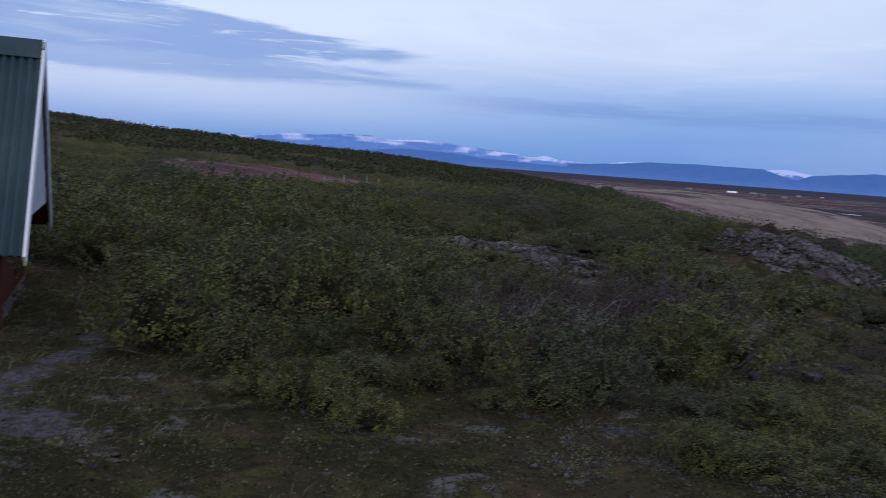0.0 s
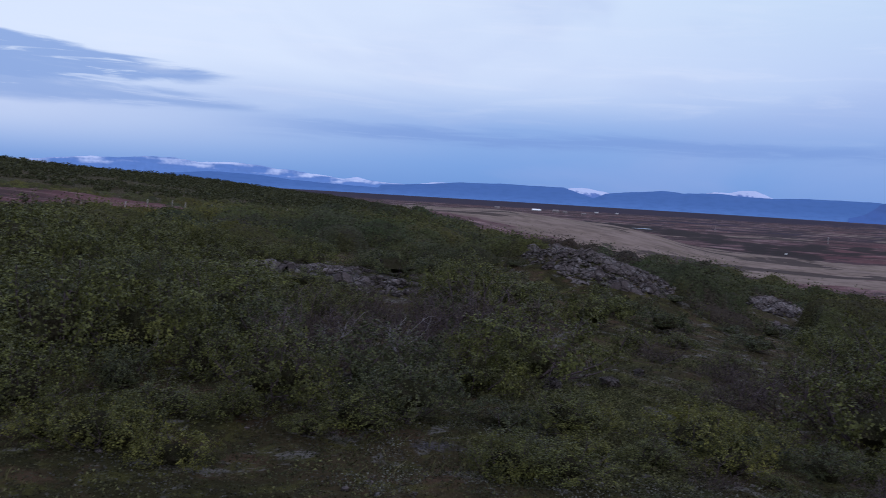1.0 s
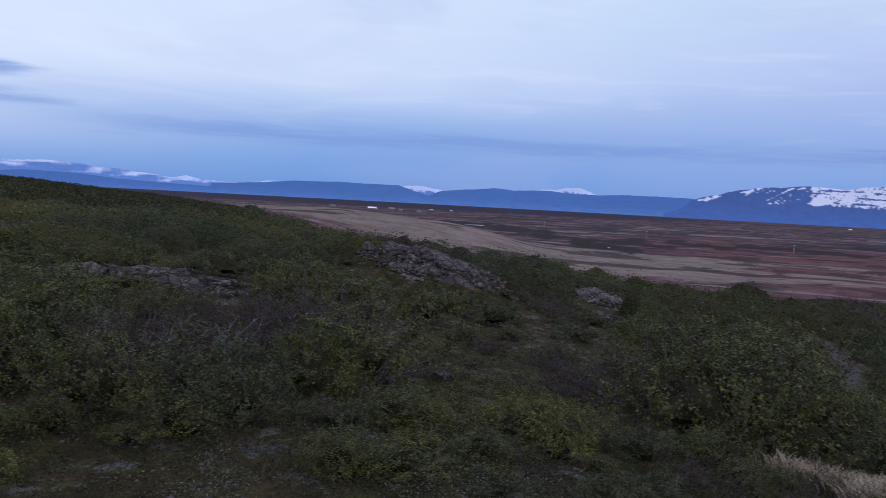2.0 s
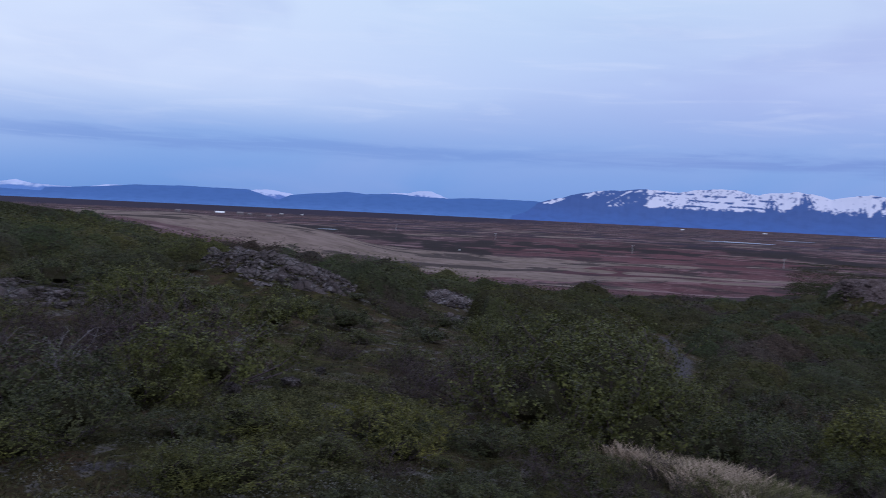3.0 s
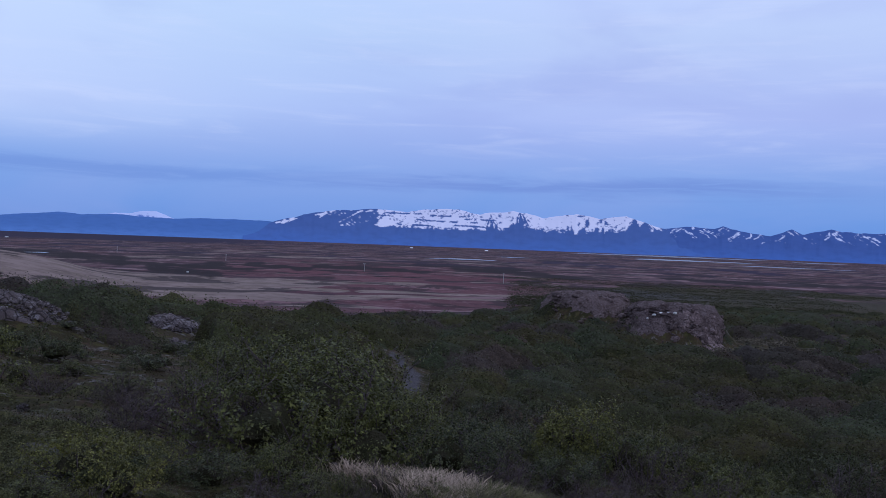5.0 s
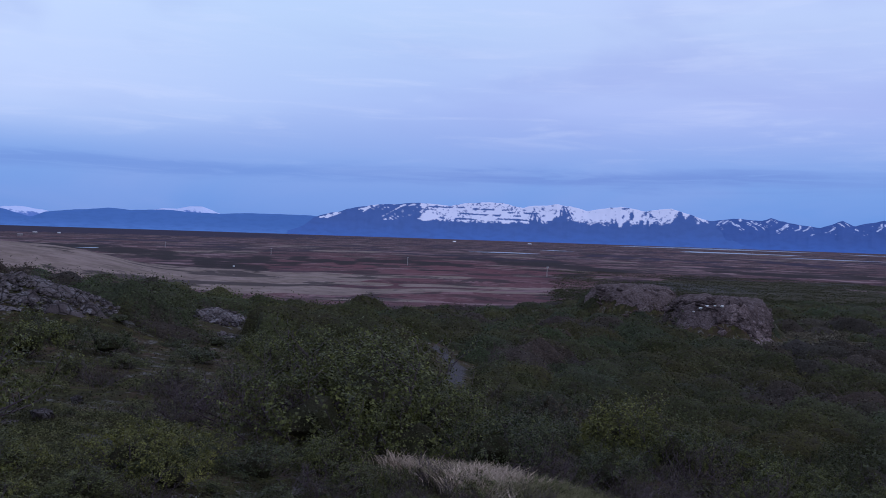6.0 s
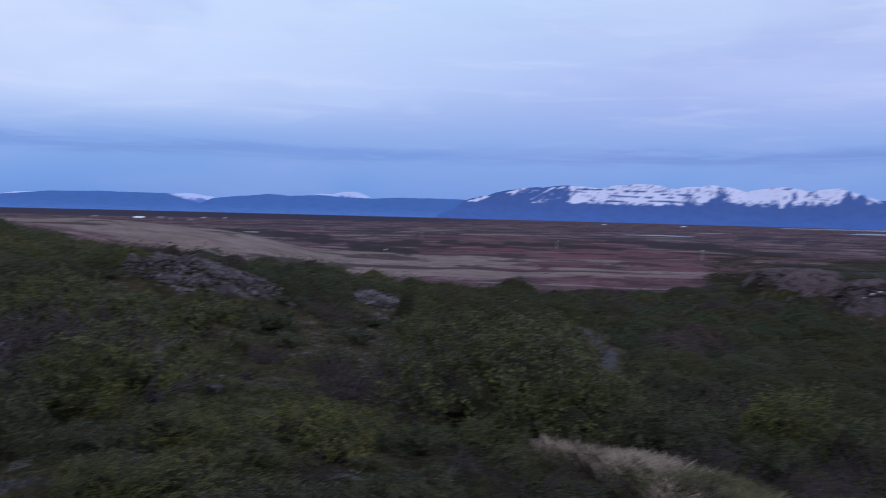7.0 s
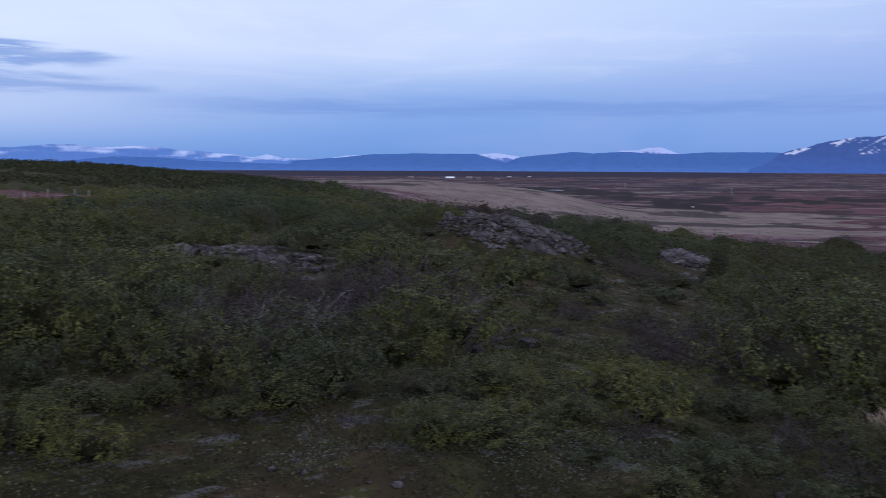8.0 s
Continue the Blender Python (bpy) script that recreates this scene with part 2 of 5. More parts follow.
WHITE_WOOD = material("white_painted_board", mottled((0.74, 0.74, 0.74), (0.80, 0.80, 0.79), 5.0, (0.62, 0.61, 0.6), 0.1, 0.004), 0.5, 0.3)
GREY_WOOD = material("grey_board", mottled((0.26, 0.28, 0.32), (0.33, 0.35, 0.38), 5.0, (0.2, 0.22, 0.25), 0.1, 0.004), 0.6, 0.2)
RED_WOOD = material("dark_red_board", mottled((0.048, 0.016, 0.015), (0.065, 0.022, 0.020), 4.0, (0.045, 0.02, 0.018), 0.2, 0.004), 0.75)
POST_WOOD = material("weathered_post", mottled((0.27, 0.25, 0.23), (0.36, 0.34, 0.32), 7.0, (0.2, 0.18, 0.16)), 0.85)
POLE_WOOD = material("pole_wood", mottled((0.34, 0.32, 0.31), (0.44, 0.42, 0.41), 2.0), 0.85)
FARM_WHITE = material("farm_white", mottled((0.86, 0.86, 0.86), (0.90, 0.90, 0.90), 0.2, (0.8, 0.8, 0.8), 0.0), 0.4)
FARM_PALE = material("farm_pale", mottled((0.42, 0.40, 0.40), (0.5, 0.48, 0.48), 0.2, (0.36, 0.34, 0.34), 0.0), 0.6)
FARM_GREY = material("farm_grey", mottled((0.20, 0.17, 0.17), (0.28, 0.25, 0.25), 0.2, (0.15, 0.13, 0.13), 0.0), 0.6)
DARK_GLASS = material("dark_window", mottled((0.03, 0.035, 0.04), (0.05, 0.05, 0.06), 1.0, (0.03, 0.03, 0.03), 0.0), 0.1, 0.5)


def build_water(k, i, at):
    k.put(i["Base Color"], (0.03, 0.045, 0.06))
    k.put(i["Normal"], k.bump(k.noise(at, 0.25, 4.0, 0.6), 0.3, 1.0))


WATER = material("rippled_water", build_water, 0.25)
WATER.node_tree.nodes["Principled BSDF"].inputs["Specular IOR Level"].default_value = 1.0


def build_ground(k, i, at):
    """Heath with moss, litter and gravel near by; red-brown moor, dry hay fields and dark wet bands on the plain, the
    far ones tinted with haze blue.
    """
    zone = k.n.new("ShaderNodeAttribute")
    zone.attribute_name = "cover"
    far, pale, gravel = k.split(zone.outputs["Vector"])[:3]
    red = zone.outputs["Alpha"]
    px, py = k.split(at)[:2]
    flat = k.combine(px, py, 0.0)
    big, mid, fine, grain = k.noise(flat, 0.35, 4.0), k.noise(flat, 1.6, 5.0, 0.6), k.noise(flat, 9.0, 5.0, 0.65), k.noise(flat, 60.0, 4.0, 0.7)
    # heath
    col = k.mix(k.step(big, 0.40, 0.62), (0.028, 0.026, 0.011), (0.050, 0.036, 0.020))
    col = k.mix(k.math("MULTIPLY", k.step(mid, 0.50, 0.66), 0.8), col, (0.076, 0.046, 0.030))
    col = k.mix(k.math("MULTIPLY", k.step(k.noise(flat, 3.3, 4.0), 0.52, 0.62), 0.7), col, (0.066, 0.062, 0.020))
    col = k.mix(k.math("MULTIPLY", k.step(k.noise(flat, 2.3, 6.0, 0.7, 0.4), 0.55, 0.63), 0.75), col, (0.150, 0.138, 0.130))
    col = k.mix(k.math("MULTIPLY", k.step(fine, 0.50, 0.66), 0.6), col, (0.019, 0.016, 0.010))
    pebble = k.voronoi(flat, 26.0, "Color")
    stones = k.mix(k.split(pebble)[0], (0.040, 0.035, 0.036), (0.112, 0.101, 0.104))
    stones = k.mix(k.step(grain, 0.45, 0.7), stones, (0.035, 0.031, 0.033))
    edge = k.math("ADD", gravel, k.math("ADD", k.math("MULTIPLY", k.math("SUBTRACT", mid, 0.5), 1.6), k.math("MULTIPLY", k.math("SUBTRACT", fine, 0.5), 1.2)))
    col = k.mix(k.step(edge, 0.45, 0.75), col, stones)
    # moor
    w1, w2, w3, w4 = k.noise(flat, 0.0045, 5.0, 0.6, 0.4), k.noise(flat, 0.024, 5.0, 0.65, 0.3), k.noise(flat, 0.05, 5.0, 0.65), k.noise(flat, 0.042, 5.0, 0.65, 0.5)
    moor = k.mix(k.step(w1, 0.38, 0.62), (0.090, 0.048, 0.044), (0.118, 0.078, 0.070))
    moor = k.mix(k.math("MULTIPLY", k.step(w4, 0.53, 0.60), 0.5), moor, (0.040, 0.028, 0.027))
    moor = k.mix(k.math("MULTIPLY", k.step(w2, 0.55, 0.61), 0.75), moor, (0.034, 0.028, 0.022))
    moor = k.mix(k.math("MULTIPLY", k.step(k.noise(flat, 0.0095, 5.0, 0.62, 0.4), 0.57, 0.61), 0.75), moor, (0.185, 0.125, 0.108))
    moor = k.mix(k.math("MULTIPLY", k.step(k.noise(flat, 0.03, 4.0, 0.6, 0.6), 0.595, 0.625), 0.85), moor, (0.23, 0.165, 0.142))
    moor = k.mix(k.math("MULTIPLY", k.step(w3, 0.50, 0.60), 0.5), moor, (0.042, 0.025, 0.025))
    speck = k.noise(flat, 0.14, 5.0, 0.7, 0.5)
    moor = k.mix(k.math("MULTIPLY", k.step(speck, 0.54, 0.62), 0.5), moor, (0.030, 0.020, 0.020))
    moor = k.mix(k.math("MULTIPLY", k.step(speck, 0.46, 0.38), 0.5), moor, (0.190, 0.130, 0.112))
    for scale, lo, hi, share, tint in ((0.0125, 0.53, 0.56, 0.8, (0.036, 0.026, 0.026)), (0.0062, 0.54, 0.57, 0.65, (0.040, 0.031, 0.033)), (0.017, 0.60, 0.625, 0.8, (0.21, 0.155, 0.135))):
        lines = k.noise(k.combine(px, py, 400.0 * scale), scale, 4.0, 0.6, 0.3)
        moor = k.mix(k.math("MULTIPLY", k.step(lines, lo, hi), share), moor, tint)
    moor = k.mix(k.math("MULTIPLY", red, k.math("MULTIPLY_ADD", k.step(w2, 0.62, 0.45), 0.6, 0.2)), moor, (0.118, 0.050, 0.048))
    hay = k.mix(k.step(w3, 0.4, 0.65), (0.208, 0.171, 0.128), (0.142, 0.115, 0.085))
    hay = k.mix(k.math("MULTIPLY", k.step(w4, 0.5, 0.62), 0.6), hay, (0.125, 0.105, 0.068))
    hay = k.mix(k.math("MULTIPLY", k.step(k.noise(flat, 0.09, 4.0, 0.6, 0.8), 0.53, 0.63), 0.55), hay, (0.100, 0.080, 0.058))
    hay_edge = k.math("ADD", pale, k.math("MULTIPLY", k.math("SUBTRACT", w3, 0.5), 0.9))
    moor = k.mix(k.step(hay_edge, 0.4, 0.6), moor, hay)
    dark = k.step(k.math("ADD", gravel, k.math("ADD", k.math("MULTIPLY", k.math("SUBTRACT", w2, 0.5), 2.0), k.math("MULTIPLY", k.math("SUBTRACT", w3, 0.5), 1.4))), 0.35, 0.75)
    ditch = k.noise(k.combine(k.math("ADD", px, 900.0), py, 7.0), 0.016, 5.0, 0.62, 0.5)
    moor = k.mix(k.math("MULTIPLY", k.step(ditch, 0.535, 0.57), 0.8), moor, (0.034, 0.028, 0.024))
    # far dark bands turn bluer: distance haze painted into the ground colour
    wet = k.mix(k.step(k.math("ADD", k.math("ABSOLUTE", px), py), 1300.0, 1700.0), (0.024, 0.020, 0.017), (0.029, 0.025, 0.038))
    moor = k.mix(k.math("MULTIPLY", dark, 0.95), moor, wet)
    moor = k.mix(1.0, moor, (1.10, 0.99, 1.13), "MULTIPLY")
    col = k.mix(k.step(k.math("ADD", far, k.math("MULTIPLY", k.math("SUBTRACT", k.noise(flat, 0.03, 4.0), 0.5), 0.8)), 0.4, 0.6), col, moor)
    k.put(i["Base Color"], col)
    k.put(i["Normal"], k.bump(k.math("ADD", fine, k.math("MULTIPLY", grain, 0.6)), 0.7, 0.04))


GROUND = material("heath_and_moor", build_ground, 0.95)


def hazy_mountain(rock, foot, snow):
    """Blue-grey rock, paler towards the foot: distance haze put into its colour; snow lying where the mesh says. UV:
    bearing, height share.
    """

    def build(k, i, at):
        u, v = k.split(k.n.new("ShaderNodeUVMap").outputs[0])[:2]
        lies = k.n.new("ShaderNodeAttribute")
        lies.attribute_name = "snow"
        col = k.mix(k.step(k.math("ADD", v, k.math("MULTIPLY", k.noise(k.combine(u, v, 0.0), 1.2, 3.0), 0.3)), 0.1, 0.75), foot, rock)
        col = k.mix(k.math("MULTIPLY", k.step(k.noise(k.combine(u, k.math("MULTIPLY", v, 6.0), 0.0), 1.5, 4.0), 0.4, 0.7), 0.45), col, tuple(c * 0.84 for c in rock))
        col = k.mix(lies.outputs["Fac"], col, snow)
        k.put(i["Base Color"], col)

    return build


# distance haze is mixed into these blue rock, foot and snow tones
MASSIF = material("snowy_massif", hazy_mountain((0.086, 0.146, 0.34), (0.085, 0.168, 0.42), (0.74, 0.73, 0.84)), 1.0)
WEST_PEAKS = material("western_peaks", hazy_mountain((0.076, 0.132, 0.33), (0.078, 0.158, 0.41), (0.64, 0.67, 0.82)), 1.0)
NORTH_RANGE = material("northern_range", hazy_mountain((0.150, 0.272, 0.56), (0.145, 0.268, 0.56), (0.62, 0.68, 0.86)), 1.0)
FAR_SNOW = material("far_snow_cap", hazy_mountain((0.15, 0.24, 0.52), (0.14, 0.24, 0.50), (0.57, 0.63, 0.84)), 1.0)
BLUE_HILL = material("blue_hill", hazy_mountain((0.090, 0.182, 0.41), (0.120, 0.236, 0.50), (1, 1, 1)), 1.0)
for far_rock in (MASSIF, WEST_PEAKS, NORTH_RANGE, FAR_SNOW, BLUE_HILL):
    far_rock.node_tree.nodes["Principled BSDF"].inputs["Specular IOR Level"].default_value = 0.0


# ---- helpers of this scene ----
def value_noise(x, y, scale, seed=0):
    """Smooth noise in -1..1 on arrays."""
    x, y = np.asarray(x, float) / scale, np.asarray(y, float) / scale
    ix, iy = np.floor(x).astype(np.int64), np.floor(y).astype(np.int64)
    fx, fy = x - ix, y - iy
    fx, fy = fx * fx * (3 - 2 * fx), fy * fy * (3 - 2 * fy)

    def h(a, b):
        n = (a * 374761393 + b * 668265263 + seed * 974634777) & 0x7FFFFFFF
        n = ((n ^ (n >> 13)) * 1274126177) & 0x7FFFFFFF
        return ((n ^ (n >> 16)) & 0xFFFF) / 32767.5 - 1

    top = h(ix, iy) * (1 - fx) + h(ix + 1, iy) * fx
    low = h(ix, iy + 1) * (1 - fx) + h(ix + 1, iy + 1) * fx
    return top * (1 - fy) + low * fy


def smooth(v, lo, hi):
    t = np.clip((np.asarray(v, float) - lo) / (hi - lo), 0, 1)
    return t * t * (3 - 2 * t)


def spot(bearing, dist):
    """Plan position from a bearing in degrees (left of +y) and a distance."""
    a = radians(bearing)
    return -dist * math.sin(a), dist * math.cos(a)


# Height of the land along a fan of bearings, at these distances; it falls to the plain beyond.
PLAIN = -27.0
REACH = (0, 6, 10, 20, 30, 45, 65, 90, 120, 200, 350, 650)
LAND = {
    60: (0, 0, -0.1, 0.1, -0.2, -0.8, -1.0, -0.6, 0.0, 5.0, 4.5, 0),
    36: (0, 0, -0.1, 0.1, -0.2, -0.8, -1.0, -0.6, 0.0, 6.0, 5.2, 0),
    31: (0, 0, -0.1, 0.1, -0.2, -0.8, -1.2, -1.3, -1.0, 3.2, 3.2, 0),
    27: (0, 0, -0.1, 0.1, -0.2, -0.8, -1.2, -1.3, -1.0, 3.6, 3.4, 0),
    20: (0, 0, -0.1, 0.1, -0.2, -0.8, -1.3, -1.9, -2.0, 1.2, 3.2, -2),
    10: (0, 0, -0.1, 0.1, -0.2, -0.6, -1.2, -1.8, -2.3, -1.7, -0.6, -2.2),
    0: (0, 0, -0.15, 0.1, 0.0, 0.1, -0.9, -2.2, -3.2, -4.5, -6.5, -16),
    -10: (0, 0, -0.3, -0.3, -0.4, -1.3, -3.2, -5.4, -8.5, -13.5, -20, -27),
    -20: (0, -0.1, -0.45, -0.9, -1.1, -2.0, -4.2, -7.0, -10.5, -18, -26, -27),
    -30: (0, -0.15, -0.6, -1.3, -1.9, -2.9, -4.6, -7.5, -11, -19, -26, -27),
    -38: (0, -0.25, -0.8, -2.3, -3.2, -3.9, -4.7, -6.6, -9.5, -17, -26, -27),
    -46: (0, -0.3, -1.0, -2.7, -3.7, -4.4, -4.8, -5.2, -7.5, -15, -25, -27),
    -60: (0, -0.4, -1.2, -3.1, -4.3, -5.1, -5.3, -4.9, -6.4, -12, -23, -27),
    -80: (0, -0.4, -1.2, -3.1, -4.3, -5.1, -5.3, -4.9, -6.4, -12, -23, -27),
}
# far slope's white board is coloured grey to stand for its shaded side
_B = np.array(sorted(LAND))
_H = np.array([LAND[b] for b in sorted(LAND)], float)
_fineB = np.arange(-80, 60.1, 1.0)
_fineL = np.linspace(0, math.log(651), 160)
_grid = np.array([[np.interp(b, _B, _H[:, j]) for j in range(len(REACH))] for b in _fineB])
_grid = np.array([np.interp(np.exp(_fineL) - 1, REACH, row) for row in _grid])
for _ in range(3):
    _pad = np.pad(_grid, ((2, 2), (2, 2)), "edge")
    _grid = sum(_pad[2 + o : 2 + o + _grid.shape[0], 2:-2] for o in (-2, -1, 0, 1, 2)) / 5
    _pad = np.pad(_grid, ((2, 2), (2, 2)), "edge")
    _grid = sum(_pad[2:-2, 2 + o : 2 + o + _grid.shape[1]] for o in (-2, -1, 0, 1, 2)) / 5

# knolls: bearing, distance, height, half width across, half width along
KNOLLS = (
    (5.5, 15.5, 0.15, 1.9, 1.2),
    (-12.0, 20.9, 0.80, 2.1, 1.9),
    (-23.0, 27.0, 0.3, 1.1, 2.2),
    (-54.3, 66.0, 2.5, 3.8, 4.4),
    (-48.9, 79.0, 2.6, 4.1, 4.6),
    (1.2, 46.0, 0.5, 2.0, 3.0),
)
PALE_HILL = (-9.0, 560.0, 13.0, 70.0, 130.0)


def height(x, y):
    """Height of the ground."""
    x, y = np.asarray(x, float), np.asarray(y, float)
    d = np.hypot(x, y)
    az = np.degrees(np.arctan2(-x, y))
    b = np.clip(az, -80, 60)
    fi = (b + 80) / 1.0
    fj = np.clip(np.log(d + 1), 0, _fineL[-1]) / _fineL[1]
    i0, j0 = np.clip(fi.astype(int), 0, len(_fineB) - 2), np.clip(fj.astype(int), 0, len(_fineL) - 2)
    u, v = fi - i0, fj - j0
    z = (_grid[i0, j0] * (1 - u) + _grid[i0 + 1, j0] * u) * (1 - v) + (_grid[i0, j0 + 1] * (1 - u) + _grid[i0 + 1, j0 + 1] * u) * v
    z = np.where(d < 650, z, z + (PLAIN - z) * smooth(d, 650, 1100))
    for kb, kd, kh, ka, kl in KNOLLS + (PALE_HILL,):
        kx, ky = spot(kb, kd)
        ca, sa = math.cos(radians(kb)), math.sin(radians(kb))
        across, along = (x - kx) * ca + (y - ky) * sa, -(x - kx) * sa + (y - ky) * ca
        r2 = (across / ka) ** 2 + (along / kl) ** 2
        z = z + kh * np.exp(-np.clip(r2, 0, 30) ** (3.6 if 60 < kd < 90 else 1.6) * 0.7)
    near = 1 - smooth(d, 120, 500)
    z = z + near * (0.05 * value_noise(x, y, 0.9, 1) + 0.03 * value_noise(x, y, 0.35, 2) * (1 - smooth(d, 10, 30)))
    z = z + smooth(d, 8, 40) * near * (0.16 * value_noise(x, y, 3.7, 3) + 0.2 * value_noise(x, y, 11.0, 4))
    z = z + smooth(d, 120, 300) * (1 - smooth(d, 600, 900)) * (0.6 * value_noise(x, y, 45.0, 5) + 0.35 * value_noise(x, y, 17.0, 6))
    return z


def z_at(x, y):
    return float(height(np.array([x]), np.array([y]))[0])


def mesh_object(name, verts, faces, mat, parent=None, label="", smooth_shade=False):
    me = bpy.data.meshes.new(name)
    verts = np.asarray(verts, np.float32)
    me.from_pydata([], [], []) if len(verts) == 0 else None
    if isinstance(faces, np.ndarray):
        n, k = faces.shape
        me.vertices.add(len(verts))
        me.vertices.foreach_set("co", verts.ravel())
        me.loops.add(n * k)
        me.loops.foreach_set("vertex_index", faces.astype(np.int32).ravel())
        me.polygons.add(n)
        me.polygons.foreach_set("loop_start", np.arange(0, n * k, k, dtype=np.int32))
        me.update(calc_edges=True)
    else:
        me.from_pydata(verts.tolist(), [], faces)
    if smooth_shade:
        me.shade_smooth()
    if mat:
        me.materials.append(mat)
    ob = new(name, me)
    ob.parent = parent
    if label:
        ob["label"] = label
    return ob


def part(name, bm, mat, parent, label=""):
    me = bpy.data.meshes.new(name)
    bmesh.ops.recalc_face_normals(bm, faces=bm.faces)
    bm.to_mesh(me)
    bm.free()
    me.materials.append(mat)
    ob = new(name, me)
    ob.parent = parent
    if label:
        ob["label"] = label
    return ob


def box(size, at=(0, 0, 0), turn=None, bevel=0.0):
    bm = bmesh.new()
    bmesh.ops.create_cube(bm, size=1.0)
    bmesh.ops.scale(bm, vec=size, verts=bm.verts)
    if bevel:
        bmesh.ops.bevel(bm, geom=bm.edges[:], offset=bevel, segments=1, affect="EDGES")
    m = Matrix.Translation(at) @ (turn.to_4x4() if turn else Matrix())
    bmesh.ops.transform(bm, matrix=m, verts=bm.verts)
    return bm


# ---- the ground: one sheet to the horizon ----
bearings = np.concatenate([np.arange(-78, 48, 0.6), np.arange(48, 282, 4.5)])
rings = np.concatenate([[0.0], np.geomspace(0.5, 300, 232), np.geomspace(302, 1500, 200), np.geomspace(1520, 4850, 60)])
BB, RR = np.meshgrid(np.radians(bearings), rings)
gx, gy = -RR * np.sin(BB), RR * np.cos(BB)
gz = height(gx, gy)
nb, nr = len(bearings), len(rings)
idx = np.arange(nb * nr).reshape(nr, nb)
nxt = np.roll(idx, -1, axis=1)
quads = np.stack([idx[:-1], nxt[:-1], nxt[1:], idx[1:]], -1).reshape(-1, 4)
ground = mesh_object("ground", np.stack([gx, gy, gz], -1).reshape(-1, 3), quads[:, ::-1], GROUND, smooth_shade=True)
tagged(ground, "shrubby heath falling to a red-brown moorland plain", "ground", kind="structure")
az_g, d_g = np.degrees(np.arctan2(-gx, gy)), RR


def patch(b, d, half_b, half_d):
    """A soft oval in bearing and distance."""
    return np.exp(-(((az_g - b) / half_b) ** 2 + ((d_g - d) / half_d) ** 2) ** 2 * 0.69)


far_share = smooth(d_g, 150, 260)
far_share = np.maximum(far_share * smooth(-az_g, -8, 2), smooth(d_g, 420, 700))
far_share = np.maximum(far_share, patch(21.5, 96, 8.0, 30))
far_share = far_share * (1 - np.clip(1.05 * patch(-60, 560, 11, 165) * (0.75 + 0.45 * value_noise(gx, gy, 60.0, 16)), 0, 1))
pale_share = np.zeros_like(d_g)
for b, d, hb, hd in ((-12, 520, 13, 130), (-21, 470, 9, 60), (-27, 400, 8, 28), (-4, 900, 7, 260), (-2, 1500, 5, 200), (-28, 520, 5, 25), (-33, 560, 6, 20), (-38, 420, 6, 12)):
    pale_share = np.maximum(pale_share, patch(b, d, hb, hd))
bare = np.zeros_like(d_g)
BARE = ((38, 5.9, 2.5, 0.4), (36, 6.2, 1.6, 0.4), (34.5, 6.6, 1.3, 0.4), (33.2, 7.1, 1.2, 0.45), (31.8, 7.7, 1.2, 0.5), (30, 8.5, 1.8, 0.6), (35.5, 5.2, 4.0, 0.35), (-16.8, 8.3, 1.4, 0.4), (-11.0, 9.6, 1.2, 0.5), (-10, 6.1, 2.5, 0.25), (-11.5, 7.6, 2, 0.35), (-3, 5.6, 3, 0.2), (-21, 6.6, 1.5, 0.25))
for b, d, hb, hd in BARE:
    bare = np.maximum(bare, patch(b, d, hb, hd) * (0.78 if b > 25 or b == -16.8 else 0.66))
for kb, kd, kh, ka, kl in KNOLLS[:5]:
    bare = np.maximum(bare, 0.6 * patch(kb, kd, math.degrees(ka / kd) * 1.05, kl * 1.0))
LANE = ((24, 26, 27.5, 31, 33, 36.5, 40), (-37.2, -37.7, -37.9, -38.1, -37.9, -37.0, -36.3))


def lane_bearing(d):
    """The foot path winding through the scrub."""
    return np.interp(d, *LANE)


for step_d in np.linspace(26.5, 38, 22):
    bare = np.maximum(bare, patch(lane_bearing(step_d), step_d, 0.6, 0.6))
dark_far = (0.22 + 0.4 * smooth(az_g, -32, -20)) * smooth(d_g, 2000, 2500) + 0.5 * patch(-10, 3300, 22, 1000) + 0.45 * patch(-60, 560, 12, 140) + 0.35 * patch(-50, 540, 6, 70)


def strip(b0, d0, b1, d1, half):
    """A long narrow band lying across the plain."""
    n = max(2, int(abs(b1 - b0) / 0.9))
    band = np.zeros_like(d_g)
    for t in np.linspace(0, 1, n):
        band = np.maximum(band, patch(b0 + (b1 - b0) * t, d0 + (d1 - d0) * t, 0.9, half))
    return band


# bands of dark scrub, and of pale dry grass: from bearing and distance, to bearing and distance, half depth
for line in (
    (-11, 1130, -15, 1069, 140), (-15, 1043, -19, 870, 150), (-19, 870, -21.4, 715, 110), (-21.4, 715, -24.6, 624, 70), (-18.7, 810, -26.7, 722, 45),
    (-24.9, 817, -27.4, 837, 80), (-27.4, 837, -30.3, 763, 60), (-31.7, 857, -37.8, 800, 62), (-38.3, 1036, -43.8, 975, 80), (-40.5, 937, -47.8, 786, 70),
    (-46.7, 1468, -50.3, 1354, 110), (-54.1, 1073, -56.1, 1046, 60), (-54.1, 888, -59.1, 850, 55), (-57.1, 1446, -60, 1300, 95), (-62.2, 902, -66, 906, 45),
):
    dark_far = np.maximum(dark_far, 0.92 * strip(*line))
